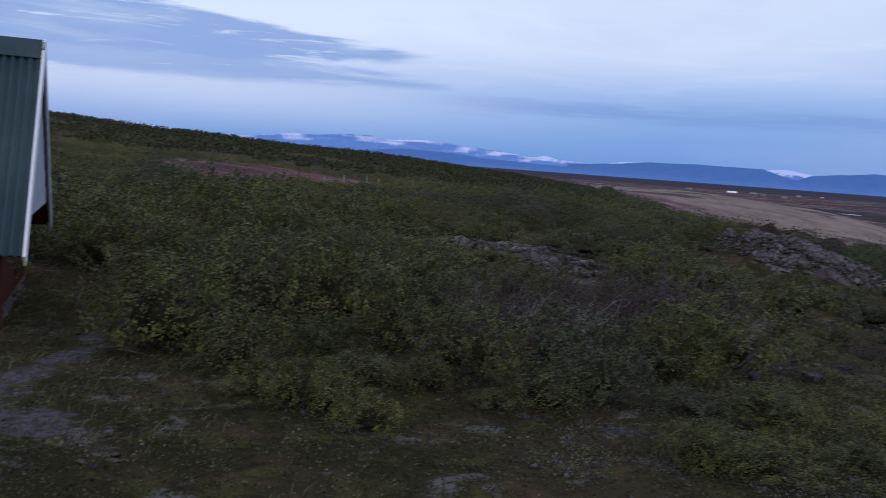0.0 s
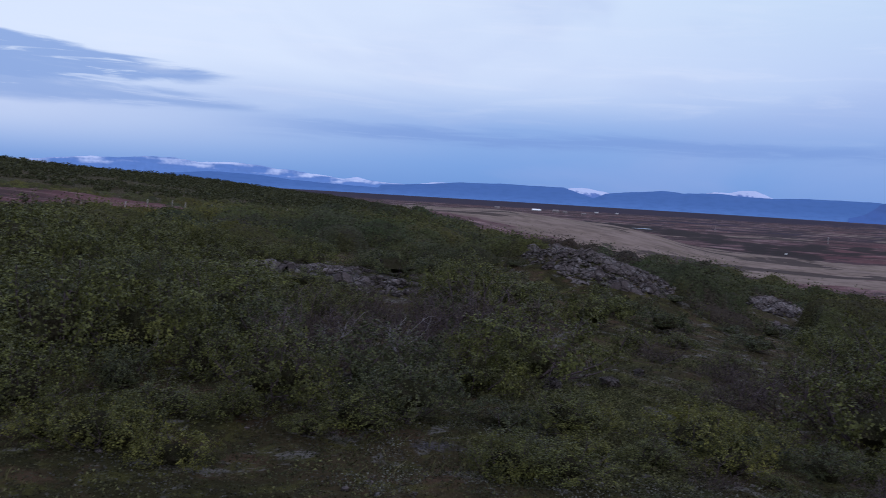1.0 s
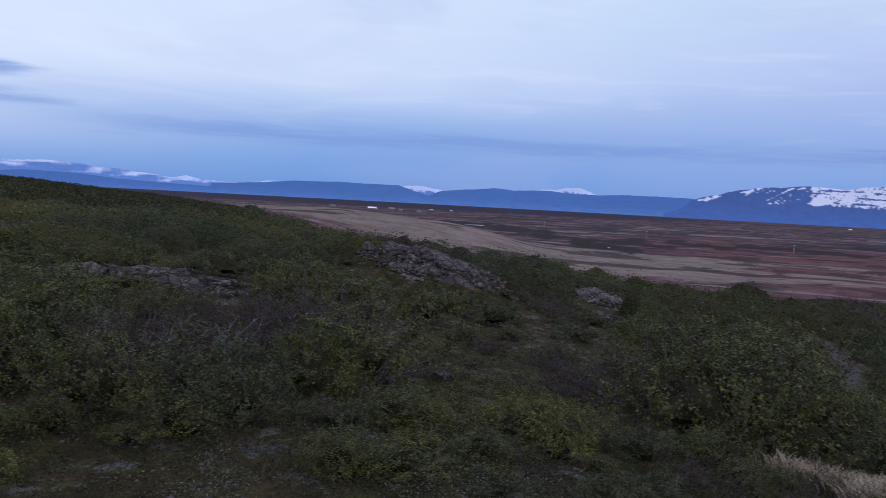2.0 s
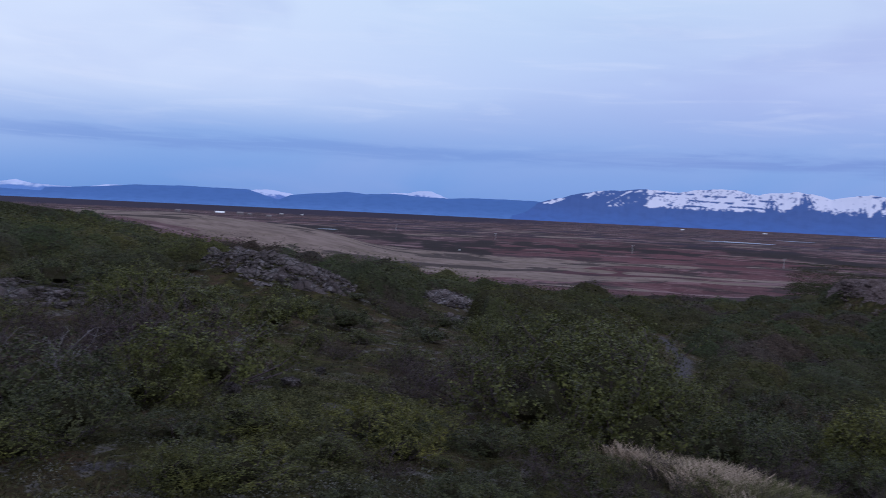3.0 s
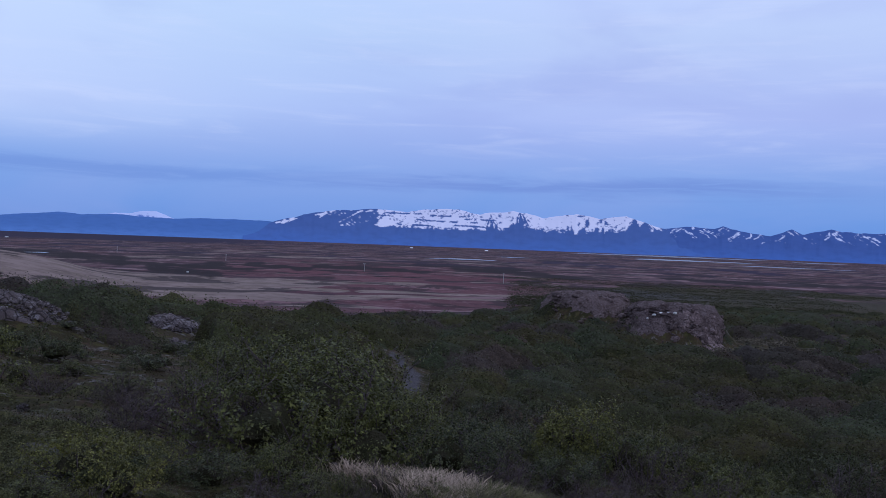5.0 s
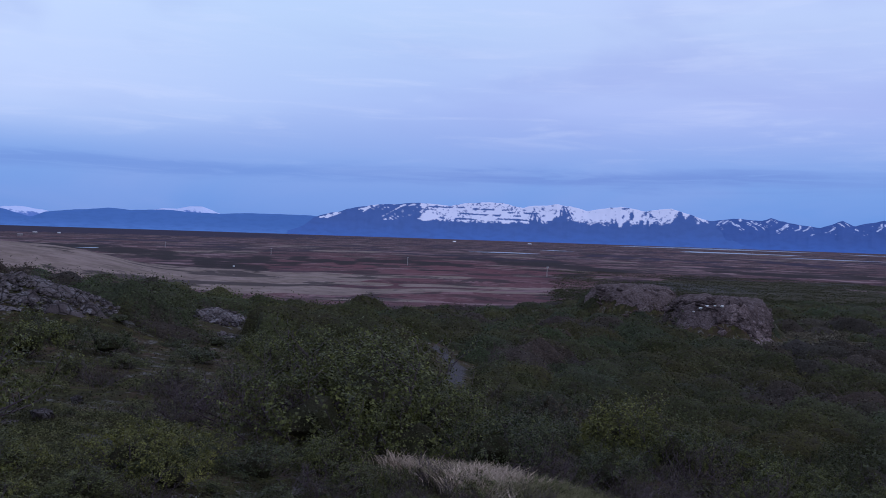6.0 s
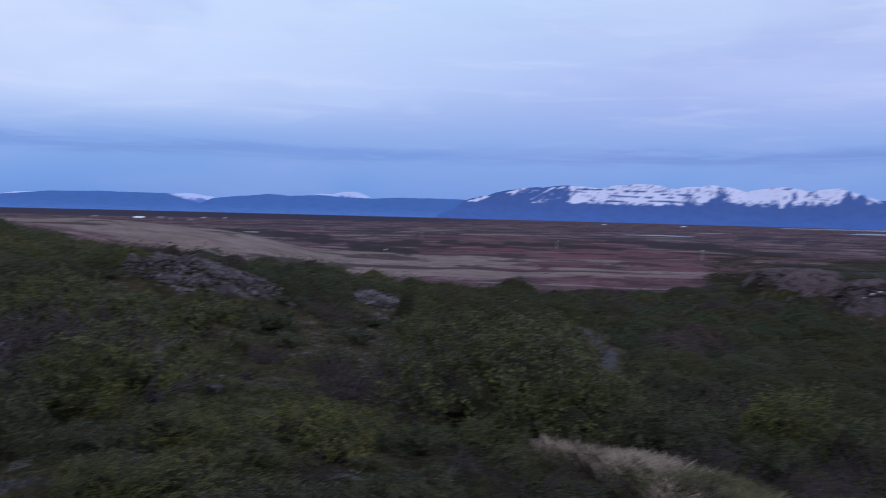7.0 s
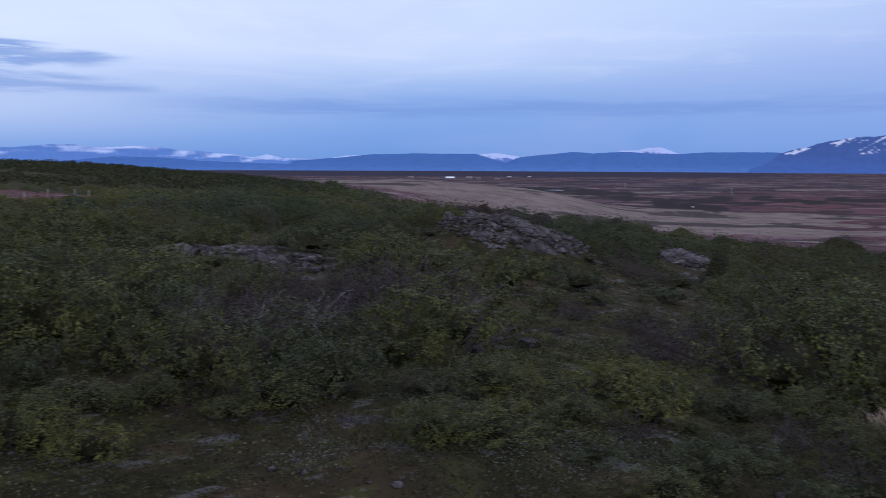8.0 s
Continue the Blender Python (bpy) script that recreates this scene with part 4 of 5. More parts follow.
def shrub_arrays(seed, tall, spread, stems, twigs, leaf_count, leaf, bare=0.0, lean=0.0, sides=4):
    """Stems fanning out of one base with side twigs, and leaves along the outer twigs."""
    rng = np.random.default_rng(seed)
    wood_v, wood_f, count, tips = [], [], 0, []

    def add(path, r0, r1):
        nonlocal count
        v, f = tube(path, r0, r1, sides)
        wood_v.append(v), wood_f.append(f + count)
        count += len(v)

    for s in range(stems):
        a = s / stems * 2 * math.pi + rng.uniform(-0.5, 0.5)
        out = spread * rng.uniform(0.15, 1.0) ** 0.7
        h = tall * rng.uniform(0.6, 1.0) * (1 - 0.35 * (out / spread) ** 2)
        if s % 3 == 2:
            out, h = spread * rng.uniform(0.7, 1.05), tall * rng.uniform(0.18, 0.38)
        t = np.linspace(0, 1, 6)[:, None]
        base = np.array([math.cos(a) * 0.06 * spread, math.sin(a) * 0.06 * spread, -0.05])
        end = np.array([math.cos(a) * out + lean * spread, math.sin(a) * out, h])
        bend = np.array([math.cos(a) * out * 0.45, math.sin(a) * out * 0.45, -0.12 * h])
        path = base + (end - base) * t + bend * (t * (1 - t)) * 1.6 + rng.normal(0, 0.018 * tall, (6, 3)) * t
        add(path if twigs > 6 else path[[0, 2, 5]], 0.012 * (0.6 + tall * 0.5), 0.003)
        for w in range(twigs):
            p = rng.uniform(0.15, 0.95)
            j = min(int(p * 5), 4)
            start = path[j] + (path[j + 1] - path[j]) * (p * 5 - j)
            b = rng.uniform(0, 2 * math.pi)
            ln = tall * rng.uniform(0.16, 0.42)
            tip = start + np.array([math.cos(b) * 0.75, math.sin(b) * 0.75, rng.uniform(0.25, 0.95)]) * ln
            mid = (start + tip) / 2 + rng.normal(0, 0.1 * ln, 3)
            add(np.array([start, mid, tip]), 0.0045, 0.0018)
            tips.append((start, mid, tip, rng.uniform() > bare))
        tips.append((path[3], path[4], path[5], rng.uniform() > bare))
    leafed = [t[:3] for t in tips if t[3]]
    seg = np.array(leafed)
    # rounded lobes that the foliage fills
    lobes = [(np.array([lean * spread * 0.5, 0, 0.40 * tall]), np.array([0.58 * spread, 0.58 * spread, 0.48 * tall]))]
    for q in range(6):
        a = q / 6 * 2 * math.pi + rng.uniform(-0.4, 0.4)
        far = rng.uniform(0.38, 0.66) * spread
        lobes.append((np.array([math.cos(a) * far + lean * spread * 0.5, math.sin(a) * far, rng.uniform(0.16, 0.46) * tall]), np.array([rng.uniform(0.3, 0.46) * spread, rng.uniform(0.3, 0.46) * spread, rng.uniform(0.26, 0.40) * tall])))
    shell = int(leaf_count * (0.0 if bare > 0.15 else 0.42))
    pos, face = [], []
    while shell and sum(map(len, pos)) < shell:
        mid, half = lobes[rng.integers(0, len(lobes))]
        way = rng.normal(size=(400, 3))
        way /= np.linalg.norm(way, axis=1, keepdims=True)
        way = way[way[:, 2] > -0.35]
        rough = 1 + 0.30 * value_noise(way[:, 0] * 3 + mid[0] * 9, way[:, 1] * 3 + way[:, 2] * 2.1, 1.0, seed) + rng.normal(0, 0.06, len(way)) - np.abs(rng.normal(0, 0.14, len(way)))
        p = mid + way * half * rough[:, None]
        free = p[:, 2] > 0.03
        for other, wide in lobes:
            if other is not mid:
                free &= (((p - other) / wide) ** 2).sum(1) > 0.72
        pos.append(p[free]), face.append(way[free])
    spare = leaf_count - sum(map(len, pos))
    pick = rng.integers(0, len(seg), spare)
    t = 0.12 + 0.96 * rng.beta(2.6, 1.3, spare)[:, None]
    sprig = np.where(t < 0.5, seg[pick, 0] + (seg[pick, 1] - seg[pick, 0]) * t * 2, seg[pick, 1] + (seg[pick, 2] - seg[pick, 1]) * (t - 0.5) * 2)
    sprig = sprig + rng.normal(0, leaf * 0.72, (spare, 3))
    sprig[:, 2] = np.maximum(sprig[:, 2], 0.02)
    out = (sprig - (lean * spread * 0.5, 0, 0.05 * tall)) / (spread, spread, tall)
    pos, face = np.concatenate(pos + [sprig]), np.concatenate(face + [out / np.linalg.norm(out, axis=1, keepdims=True)])
    lv, lf = leaves(pos, leaf, rng, outward=face)
    return np.concatenate(wood_v), np.concatenate(wood_f), lv, lf, [] if bare > 0.15 else lobes


def dark_inside(seed, lobes):
    """A solid dark core added inside a crown to block light: one lumpy mass following its lobes."""
    rr = random.Random(seed)
    heart = lobes[0][0] * np.array([1, 1, 0.6])
    bm = bmesh.new()
    bmesh.ops.create_icosphere(bm, subdivisions=2, radius=1.0)
    reach = np.linspace(0.02, 1.6, 80)
    for v in bm.verts:
        line = heart + np.array(v.co)[None] * reach[:, None]
        inside = np.zeros(len(reach), bool)
        for mid, half in lobes:
            inside |= (((line - mid) / half) ** 2).sum(1) < 1
        far = reach[inside].max() if inside.any() else 0.05
        p = heart + np.array(v.co) * far * 0.5 * rr.uniform(0.65, 1.12)
        v.co = (p[0], p[1], max(-0.03, p[2]))
    return bm


def shrub(name, label, arrays, leaf_mat, x, y, scale, turn):
    thing = new(name)
    tagged(thing, label, "shrub", group="heath shrubs")
    wv, wf, lv, lf, lobes = arrays
    mesh_object("trunk", wv, wf, TWIG, thing)
    mesh_object("crown", lv, lf, leaf_mat, thing)
    # solid core added to block light, so gaps between leaves look dark
    if lobes:
        part("inner_growth", dark_inside(len(lv), lobes), DARK_CORE, thing, "added dark core that shades the inside of the crown")
    thing.matrix_basis = pose(x, y, z_at(x, y), 0, 0, turn) @ Matrix.Diagonal((scale, scale, scale, 1))
    return thing


# kinds: name, label, leaf material, and the numbers of shrub_arrays
NEAR_KINDS = (
    ("birch_shrub", "yellow-green leafy birch shrub with dark stems", BIRCH, (101, 1.0, 0.75, 10, 7, 5200, 0.030)),
    ("birch_shrub", "dense low birch shrub in young leaf", BIRCH, (102, 0.8, 0.85, 10, 7, 5200, 0.029)),
    ("willow_shrub", "blue-green willow shrub with downy leaves", WILLOW, (103, 0.75, 0.85, 10, 7, 4900, 0.030)),
    ("willow_shrub", "grey-green spreading willow shrub", WILLOW, (104, 0.9, 0.8, 10, 7, 4900, 0.030)),
    ("dwarf_birch", "twiggy purple-brown dwarf birch with few leaves", DULL, (105, 0.8, 0.85, 22, 13, 2300, 0.023, 0.3)),
    ("birch_shrub", "open birch shrub with bright leaf tufts", BIRCH, (106, 1.15, 0.7, 10, 9, 4800, 0.030, 0.12)),
    ("birch_shrub", "low bright yellow-green birch shrub", SPRING_LEAF, (107, 0.8, 0.85, 9, 7, 3600, 0.034)),
)
MID_KINDS = (
    ("birch_shrub", "rounded green birch shrub on the slope", BIRCH, (201, 1.0, 1.1, 9, 4, 3400, 0.048)),
    ("willow_shrub", "rounded blue-green willow shrub on the slope", WILLOW, (202, 0.9, 1.15, 9, 4, 3400, 0.047)),
    ("dwarf_birch", "brownish twiggy shrub on the slope", DULL, (203, 0.85, 1.05, 11, 6, 2600, 0.042, 0.2)),
    ("birch_shrub", "tall green birch shrub on the slope", BIRCH, (204, 1.25, 1.0, 9, 4, 3400, 0.047)),
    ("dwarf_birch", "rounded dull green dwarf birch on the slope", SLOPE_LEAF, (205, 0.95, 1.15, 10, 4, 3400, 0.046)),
)

# clearings: bearing, distance, half bearing, half distance
CLEARINGS = (
    (36, 6.5, 9, 2.4), (27, 5.0, 8, 1.5), (8, 4.9, 14, 0.8), (-3, 5.5, 5, 0.7), (-15.0, 9.6, 6.0, 2.4), (-11.5, 12.0, 3.2, 2.2), (-20, 8.3, 4, 0.8), (-16, 7.6, 4.5, 1.5), (-12.5, 8.4, 4.2, 2.0), (30.5, 8.0, 2.5, 1.2),
    (-39, 7.4, 8.0, 1.0), (7.0, 15.3, 4.6, 1.3), (1.6, 14.2, 3.6, 1.1), (-12, 19.6, 4.8, 3.0), (-23, 25.4, 1.7, 3.0), (-23.8, 21.6, 1.5, 2.2), (-54.3, 65.3, 3.3, 4.6), (-48.9, 78.3, 2.7, 4.6),
    (34.8, 9.2, 4.6, 3.2), (-56.1, 60.4, 1.5, 2.2), (-59.8, 66.0, 2.6, 4.6), (-42, 92, 4, 12), (21.5, 96, 7.5, 29),
)


def open_ground(b, d, margin=1.0):
    for cb, cd, hb, hd in CLEARINGS:
        if ((b - cb) / (hb * margin)) ** 2 + ((d - cd) / (hd * margin)) ** 2 < 1:
            return True
    return 24.5 < d < 38 and abs(b - lane_bearing(d)) * d / 57.3 < 1.35


def scatter(rng, d0, d1, b0, b1, gap, tries):
    """Loose positions (bearing, distance), no nearer to one another than gap grows with distance."""
    kept, cells = [], {}
    for _ in range(tries):
        d = math.sqrt(rng.uniform(d0 * d0, d1 * d1))
        b = rng.uniform(b0, b1)
        if open_ground(b, d):
            continue
        x, y = spot(b, d)
        c = (int(x // gap), int(y // gap))
        near = [p for i in (-1, 0, 1) for j in (-1, 0, 1) for p in cells.get((c[0] + i, c[1] + j), ())]
        if any((p[0] - x) ** 2 + (p[1] - y) ** 2 < gap * gap for p in near):
            continue
        cells.setdefault(c, []).append((x, y))
        kept.append((b, d, x, y))
    return kept


def shrub_size(b, d, x, y):
    """How tall the scrub grows here."""
    s = (0.80 + 0.28 * float(value_noise(x, y, 3.0, 8))) * (0.66 + 0.66 * abs(math.sin(x * 12.9 + y * 78.2)))
    if d < 6.3:
        s *= 0.40
    elif d < 7.2:
        s *= 0.62 if b > -8 else 0.45
    elif d < 8.5 and b < -8:
        s *= 0.6
    if -1.5 < b < 11 and d > 10.3:
        s *= 0.62
    elif -26 < b < -19.5 and d > 8:
        s *= 0.9 if d < 11 else 0.6
    elif b < -36.5:
        s *= 0.75
    elif -36 < b < -22 and 8 < d < 12.5:
        s *= 1.35
    elif -20 < b < -6 and d > 9:
        s *= 0.7
    return min(s, 1.08)


rng = np.random.default_rng(5)
near_made, near_arrays = {}, [shrub_arrays(*k[3], sides=3) for k in NEAR_KINDS]
for b, d, x, y in scatter(rng, 4.6, 12.8, -70, 42, 0.78, 12000):
    tone = float(value_noise(x, y, 2.6, 9)) + rng.uniform(-0.5, 0.5)
    n = (4 if tone < -0.38 else 2 if tone < -0.32 else 3 if tone < -0.24 else 1 if tone < 0.15 else 0 if tone < 0.6 else 5)
    if -36 < b < -21 and 7.5 < d < 12.5 and n != 4:
        n = 4 if tone < -0.3 or (b > -27 and tone < -0.05) else 3 if tone < -0.15 else 5 if tone > 0.3 else 1
    if (-3 < b < 9 and 7.6 < d < 10.8) or (13 < b < 16 and 9.6 < d < 11):
        n = 4
    if b > 9 and n == 4:
        n = 1 if tone < -0.55 else 0
    if b < -40 and n in (0, 1, 5):
        n = 1 if tone > 0.3 else 3 if tone > 0.1 else 4
    s = shrub_size(b, d, x, y)
    if n not in near_made:
        near_made[n] = shrub(*NEAR_KINDS[n][:2], near_arrays[n], NEAR_KINDS[n][2], x, y, s, rng.uniform(0, 360))
    else:
        made = copy_thing(near_made[n], pose(x, y, z_at(x, y), rng.uniform(-6, 6), rng.uniform(-6, 6), rng.uniform(0, 360)))
        q = s * rng.uniform(0.85, 1.15)
        low = 1.3 if q < 0.45 else 1.0
        made.scale = (q * low * rng.uniform(0.9, 1.15), q * low, q / low)

# ankle-high growth in front
gx0, gy0 = spot(-19.0, 6.7)
near_made[6] = shrub(*NEAR_KINDS[6][:2], near_arrays[6], NEAR_KINDS[6][2], gx0, gy0, 0.5, 20)
for b, d, q in ((-20.6, 7.2, 0.5), (-22.5, 6.9, 0.42), (-21.4, 6.3, 0.36), (-12.4, 6.6, 0.34), (17.5, 5.6, 0.4), (14.2, 5.2, 0.34), (22.0, 5.7, 0.36)):
    x, y = spot(b, d)
    copy_thing(near_made[6], pose(x, y, z_at(x, y) - 0.02, 0, 0, b * 23)).scale = (q, q, q)
for b, d, x, y in scatter(rng, 4.9, 7.3, -35, -7, 0.6, 1500):
    if b > -20.5 and d > 6.2:
        continue
    n = (1, 2, 3, 4, 0)[int(rng.uniform(0, 5))] if b < -17 else (6, 0, 1)[int(rng.uniform(0, 3))]
    made = copy_thing(near_made[n], pose(x, y, z_at(x, y) - 0.03, 0, 0, rng.uniform(0, 360)))
    q = rng.uniform(0.34, 0.5) * (0.7 if b > -20.5 else 1)
    made.scale = (q, q, q * rng.uniform(0.8, 1.2))
    made["label"] = "ankle-high twiggy shrub with small leaves"

for b, d, x, y in scatter(rng, 4.5, 6.6, -8, 31, 0.72, 700):
    n = (4, 1, 0, 5, 2)[int(rng.uniform(0, 5))]
    made = copy_thing(near_made[n], pose(x, y, z_at(x, y) - 0.03, 0, 0, rng.uniform(0, 360)))
    q = rng.uniform(0.22, 0.46)
    made.scale = (q * 1.15, q * 1.15, q * rng.uniform(0.7, 1.1))
    made["label"] = "ankle-high twiggy shrub with small leaves"

for k in range(16):
    b, d = rng.uniform(-47, -34), rng.uniform(5.9, 6.9)
    x, y = spot(b, d)
    made = copy_thing(near_made[4 if k % 3 else 1], pose(x, y, z_at(x, y) - 0.02, 0, 0, rng.uniform(0, 360)))
    q = rng.uniform(0.22, 0.36)
    made.scale = (q * 0.8, q * 0.8, q * 1.1)
    made["label"] = "knee-high twiggy shrub growing through dry grass"

mid_made, mid_arrays = {}, [shrub_arrays(*k[3], sides=3) for k in MID_KINDS]
# albedo of each kind's foliage: birch, willow, twiggy dwarf birch, bright birch, dull dwarf birch
KIND_COLOUR = ((0.063, 0.064, 0.025), (0.051, 0.057, 0.030), (0.058, 0.046, 0.038), (0.086, 0.082, 0.026), (0.051, 0.049, 0.022))
domes = []
singles = 0
mid_spots = scatter(rng, 12.8, 20.0, -70, 42, 1.08, 7000) + scatter(rng, 20.0, 48.0, -70, 42, 1.35, 22000) + scatter(rng, 48, 135, -72, 44, 2.1, 30000)
for b, d, x, y in sorted(mid_spots, key=lambda p: p[1]):
    if d > 100 and -42 < b < 2:
        continue
    tone = float(value_noise(x, y, 5.5 if d < 40 else 9.0, 9)) + rng.uniform(-0.3, 0.3)
    if b > -8:
        tone += 0.12
    if b < -36:
        tone -= 0.22
    if -26 < b < -9 and d < 22:
        tone -= 0.12
    n = 2 if tone < -0.72 else 1 if tone < -0.2 else 3 if tone > 0.5 else 0
    if b < -27 and n != 2 and not (n == 3 and d < 20 and b > -38):
        n = 1 if tone < -0.32 else 4
    s = (0.85 + 0.28 * float(value_noise(x, y, 6.0, 8))) * rng.uniform(0.6, 1.3)
    if -18 < b < 13 and d < 21:
        s *= 0.75 if d < 16.5 else 0.55
    elif d < 15:
        s *= 0.8
    if d > 24 and -31 < b < -4:
        s *= 0.6
    if -25.5 < b < -19.5 and d < 31.5:
        s *= 0.6 if d < 21 else 0.36
    if -41 < b < -35.5 and 15 < d < 34:
        s *= 0.3 if d < 27 else 0.5
    if -1.5 < b < 11 and d < 15.5:
        s *= 0.65
    if b > 6 and d > 22:
        s *= 0.62
    elif -9 < b < 4 and d > 16:
        s *= 0.72
    if n == 3 and -28 < b < 9:
        n = 0
    if n == 2 and -8 < b < 10 and d > 13:
        n = 0
    if singles < 135:
        singles += 1
        if n not in mid_made:
            mid_made[n] = shrub(*MID_KINDS[n][:2], mid_arrays[n], MID_KINDS[n][2], x, y, s, rng.uniform(0, 360))
        else:
            made = copy_thing(mid_made[n], pose(x, y, z_at(x, y), 0, 0, rng.uniform(0, 360)))
            low = 1.2 if s < 0.5 else 1.0
            made.scale = (s * low * rng.uniform(0.9, 1.2), s * low, s / low * rng.uniform(0.85, 1.15))
        continue
    wide = rng.uniform(0.7, 1.6) * (0.55 + 0.45 * s) * (1.0 if d < 48 else 1.35)
    if 22 < d < 40:
        wide = min(wide, max(0.35, abs(b - lane_bearing(d)) * d / 57.3 - 0.45))
    domes.append((b, d, x, y, wide, min(0.66 * wide, 1.05 * s * rng.uniform(0.8, 1.15)), n))

# The closed scrub of the hillside: rounded crowns grown into one another.
cb = np.arange(-71.5, 43.5, 0.15)
cd = np.concatenate([np.arange(12.5, 60, 0.28), np.arange(60, 137, 0.62)])
CB, CD = np.meshgrid(np.radians(cb), cd)
cx, cy = -CD * np.sin(CB), CD * np.cos(CB)
crown = np.zeros_like(cx)
hue = np.zeros(cx.shape + (3,))
for b, d, x, y, wide, tall, n in domes:
    j0, j1 = np.searchsorted(cd, (d - wide, d + wide))
    half = math.degrees(wide / d)
    i0, i1 = np.searchsorted(cb, (b - half, b + half))
    if j1 <= j0 or i1 <= i0:
        continue
    cut_out = (slice(j0, j1), slice(i0, i1))
    rho = np.hypot(cx[cut_out] - x, cy[cut_out] - y) / wide
    top = tall * np.clip(1 - rho * rho, 0, 1) ** 0.62
    over = top > crown[cut_out]
    crown[cut_out] = np.where(over, top, crown[cut_out])
    shade = rng.uniform(0.78, 1.22)
    hue[cut_out][over] = np.array(KIND_COLOUR[n]) * shade * (1 + rng.uniform(-0.10, 0.10), 1.0, 1 + rng.uniform(-0.12, 0.12))
lumps = 0.17 * value_noise(cx, cy, 0.75, 91) + 0.10 * value_noise(cx, cy, 0.34, 92)
for pb, pd, hb, hd in CLEARINGS:
    if pd > 14:
        crown = crown * smooth(((np.degrees(CB) - pb) / hb) ** 2 + ((CD - pd) / hd) ** 2 + 0.4 * value_noise(cx, cy, 0.8, 95), 0.75, 1.5)
lane = lane_bearing(cd)
aside = np.abs(np.degrees(CB) - lane[:, None]) * CD / 57.3
crown = np.where((CD > 25) & (CD < 38), crown * smooth(aside, 0.28, 0.85), crown)
crown = np.where(crown > 0.04, crown + lumps * smooth(crown, 0.0, 0.5), 0)
cz = height(cx, cy) - 0.06 + crown
grown = crown > 0.05
ids = np.arange(cx.size).reshape(cx.shape)
cells = grown[:-1, :-1] | grown[1:, :-1] | grown[:-1, 1:] | grown[1:, 1:]
quads = np.stack([ids[:-1, :-1], ids[1:, :-1], ids[1:, 1:], ids[:-1, 1:]], -1)[cells]
used, packed = np.unique(quads, return_inverse=True)
points = np.stack([cx, cy, cz], -1).reshape(-1, 3)
hues = np.where(hue.reshape(-1, 3) > 0, hue.reshape(-1, 3), np.array(KIND_COLOUR[4]))
slope = new("scrub")
tagged(slope, "continuous green birch and willow scrub covering the hillside", "scrub", kind="stuff")


def coloured(ob, colours):
    layer = ob.data.color_attributes.new("kind_colour", "FLOAT_COLOR", "POINT")
    layer.data.foreach_set("color", np.concatenate([colours, np.ones((len(colours), 1))], 1).astype(np.float32).ravel())
    ob["kind"] = "stuff"


# closed dark sheet added under the leaves, so the gaps read as shaded
coloured(mesh_object("undergrowth", points[used], packed.reshape(-1, 4), DARK_INSIDE, slope, smooth_shade=True), hues[used])
# leaves on the crowns, most where they are seen most
a, b, c = points[quads[:, 0]], points[quads[:, 1]], points[quads[:, 3]]
out = np.cross(c - a, b - a)
out *= np.sign(out[:, 2:3] + 1e-9)
span = np.linalg.norm(out, axis=1)
out /= span[:, None] + 1e-9
sight = a - (0, 0, 1.65)
dist = np.linalg.norm(sight, axis=1)
seen = np.clip(-(out * sight).sum(1) / dist, 0.06, 1) * span / dist ** 2
lr = np.random.default_rng(17)
pick = lr.choice(len(quads), 450000, p=seen / seen.sum())
u, v = lr.uniform(0, 1, (len(pick), 1)), lr.uniform(0, 1, (len(pick), 1))
at = a[pick] + (b[pick] - a[pick]) * u + (c[pick] - a[pick]) * v
lift = np.abs(lr.normal(0, 0.08, (len(pick), 1))) + np.where(lr.uniform(0, 1, (len(pick), 1)) > 0.94, 0.14, 0)
at = at + out[pick] * lift + (0, 0, 1) * lift * 0.5
size = np.clip(0.0021 * dist[pick], 0.036, 0.16)[:, None] * lr.uniform(0.7, 1.3, (len(pick), 1))
lv, lf = leaves(at, size, lr, 0.75, 0.4, out[pick])
coloured(mesh_object("foliage", lv, lf, SCRUB_LEAF, slope), np.repeat(hues[quads[pick, 0]], 3, axis=0))


def far_scrub(label, mat, spots, leaf, count, seed):
    """Distant scrub: low clumps of many small leaves."""
    r = np.random.default_rng(seed)
    vs, fs, at = [], [], 0
    for x, y, wide, tall in spots:
        p = r.normal(size=(count, 3))
        p /= np.linalg.norm(p, axis=1, keepdims=True)
        p *= r.uniform(0.55, 1.0, (count, 1)) ** 0.5
        p[:, 2] = np.abs(p[:, 2])
        face = p / np.linalg.norm(p, axis=1, keepdims=True)
        p *= (wide * r.uniform(0.8, 1.2), wide, tall)
        p += (x, y, z_at(x, y) - 0.05)
        v, f = leaves(p, leaf, r, 0.75, 0.1, face)
        vs.append(v), fs.append(f + at)
        at += len(v)
    ob = mesh_object("scrub", np.concatenate(vs), np.concatenate(fs), mat)
    tagged(ob, label, "scrub", kind="stuff")


hill, strip = {0: [], 1: []}, []
for b, d, x, y in scatter(rng, 135, 420, 1, 46, 3.8, 14000):
    if float(value_noise(x, y, 24.0, 12)) > -0.3:
        hill[int(rng.uniform() < 0.4)].append((x, y, rng.uniform(1.6, 4.2), rng.uniform(0.45, 1.5)))
for b, d, x, y in scatter(rng, 400, 740, -75, -44, 8.0, 8000):
    if float(value_noise(x, y, 60.0, 13)) > -0.4:
        strip.append((x, y, rng.uniform(5.0, 9.0), rng.uniform(0.5, 1.2)))
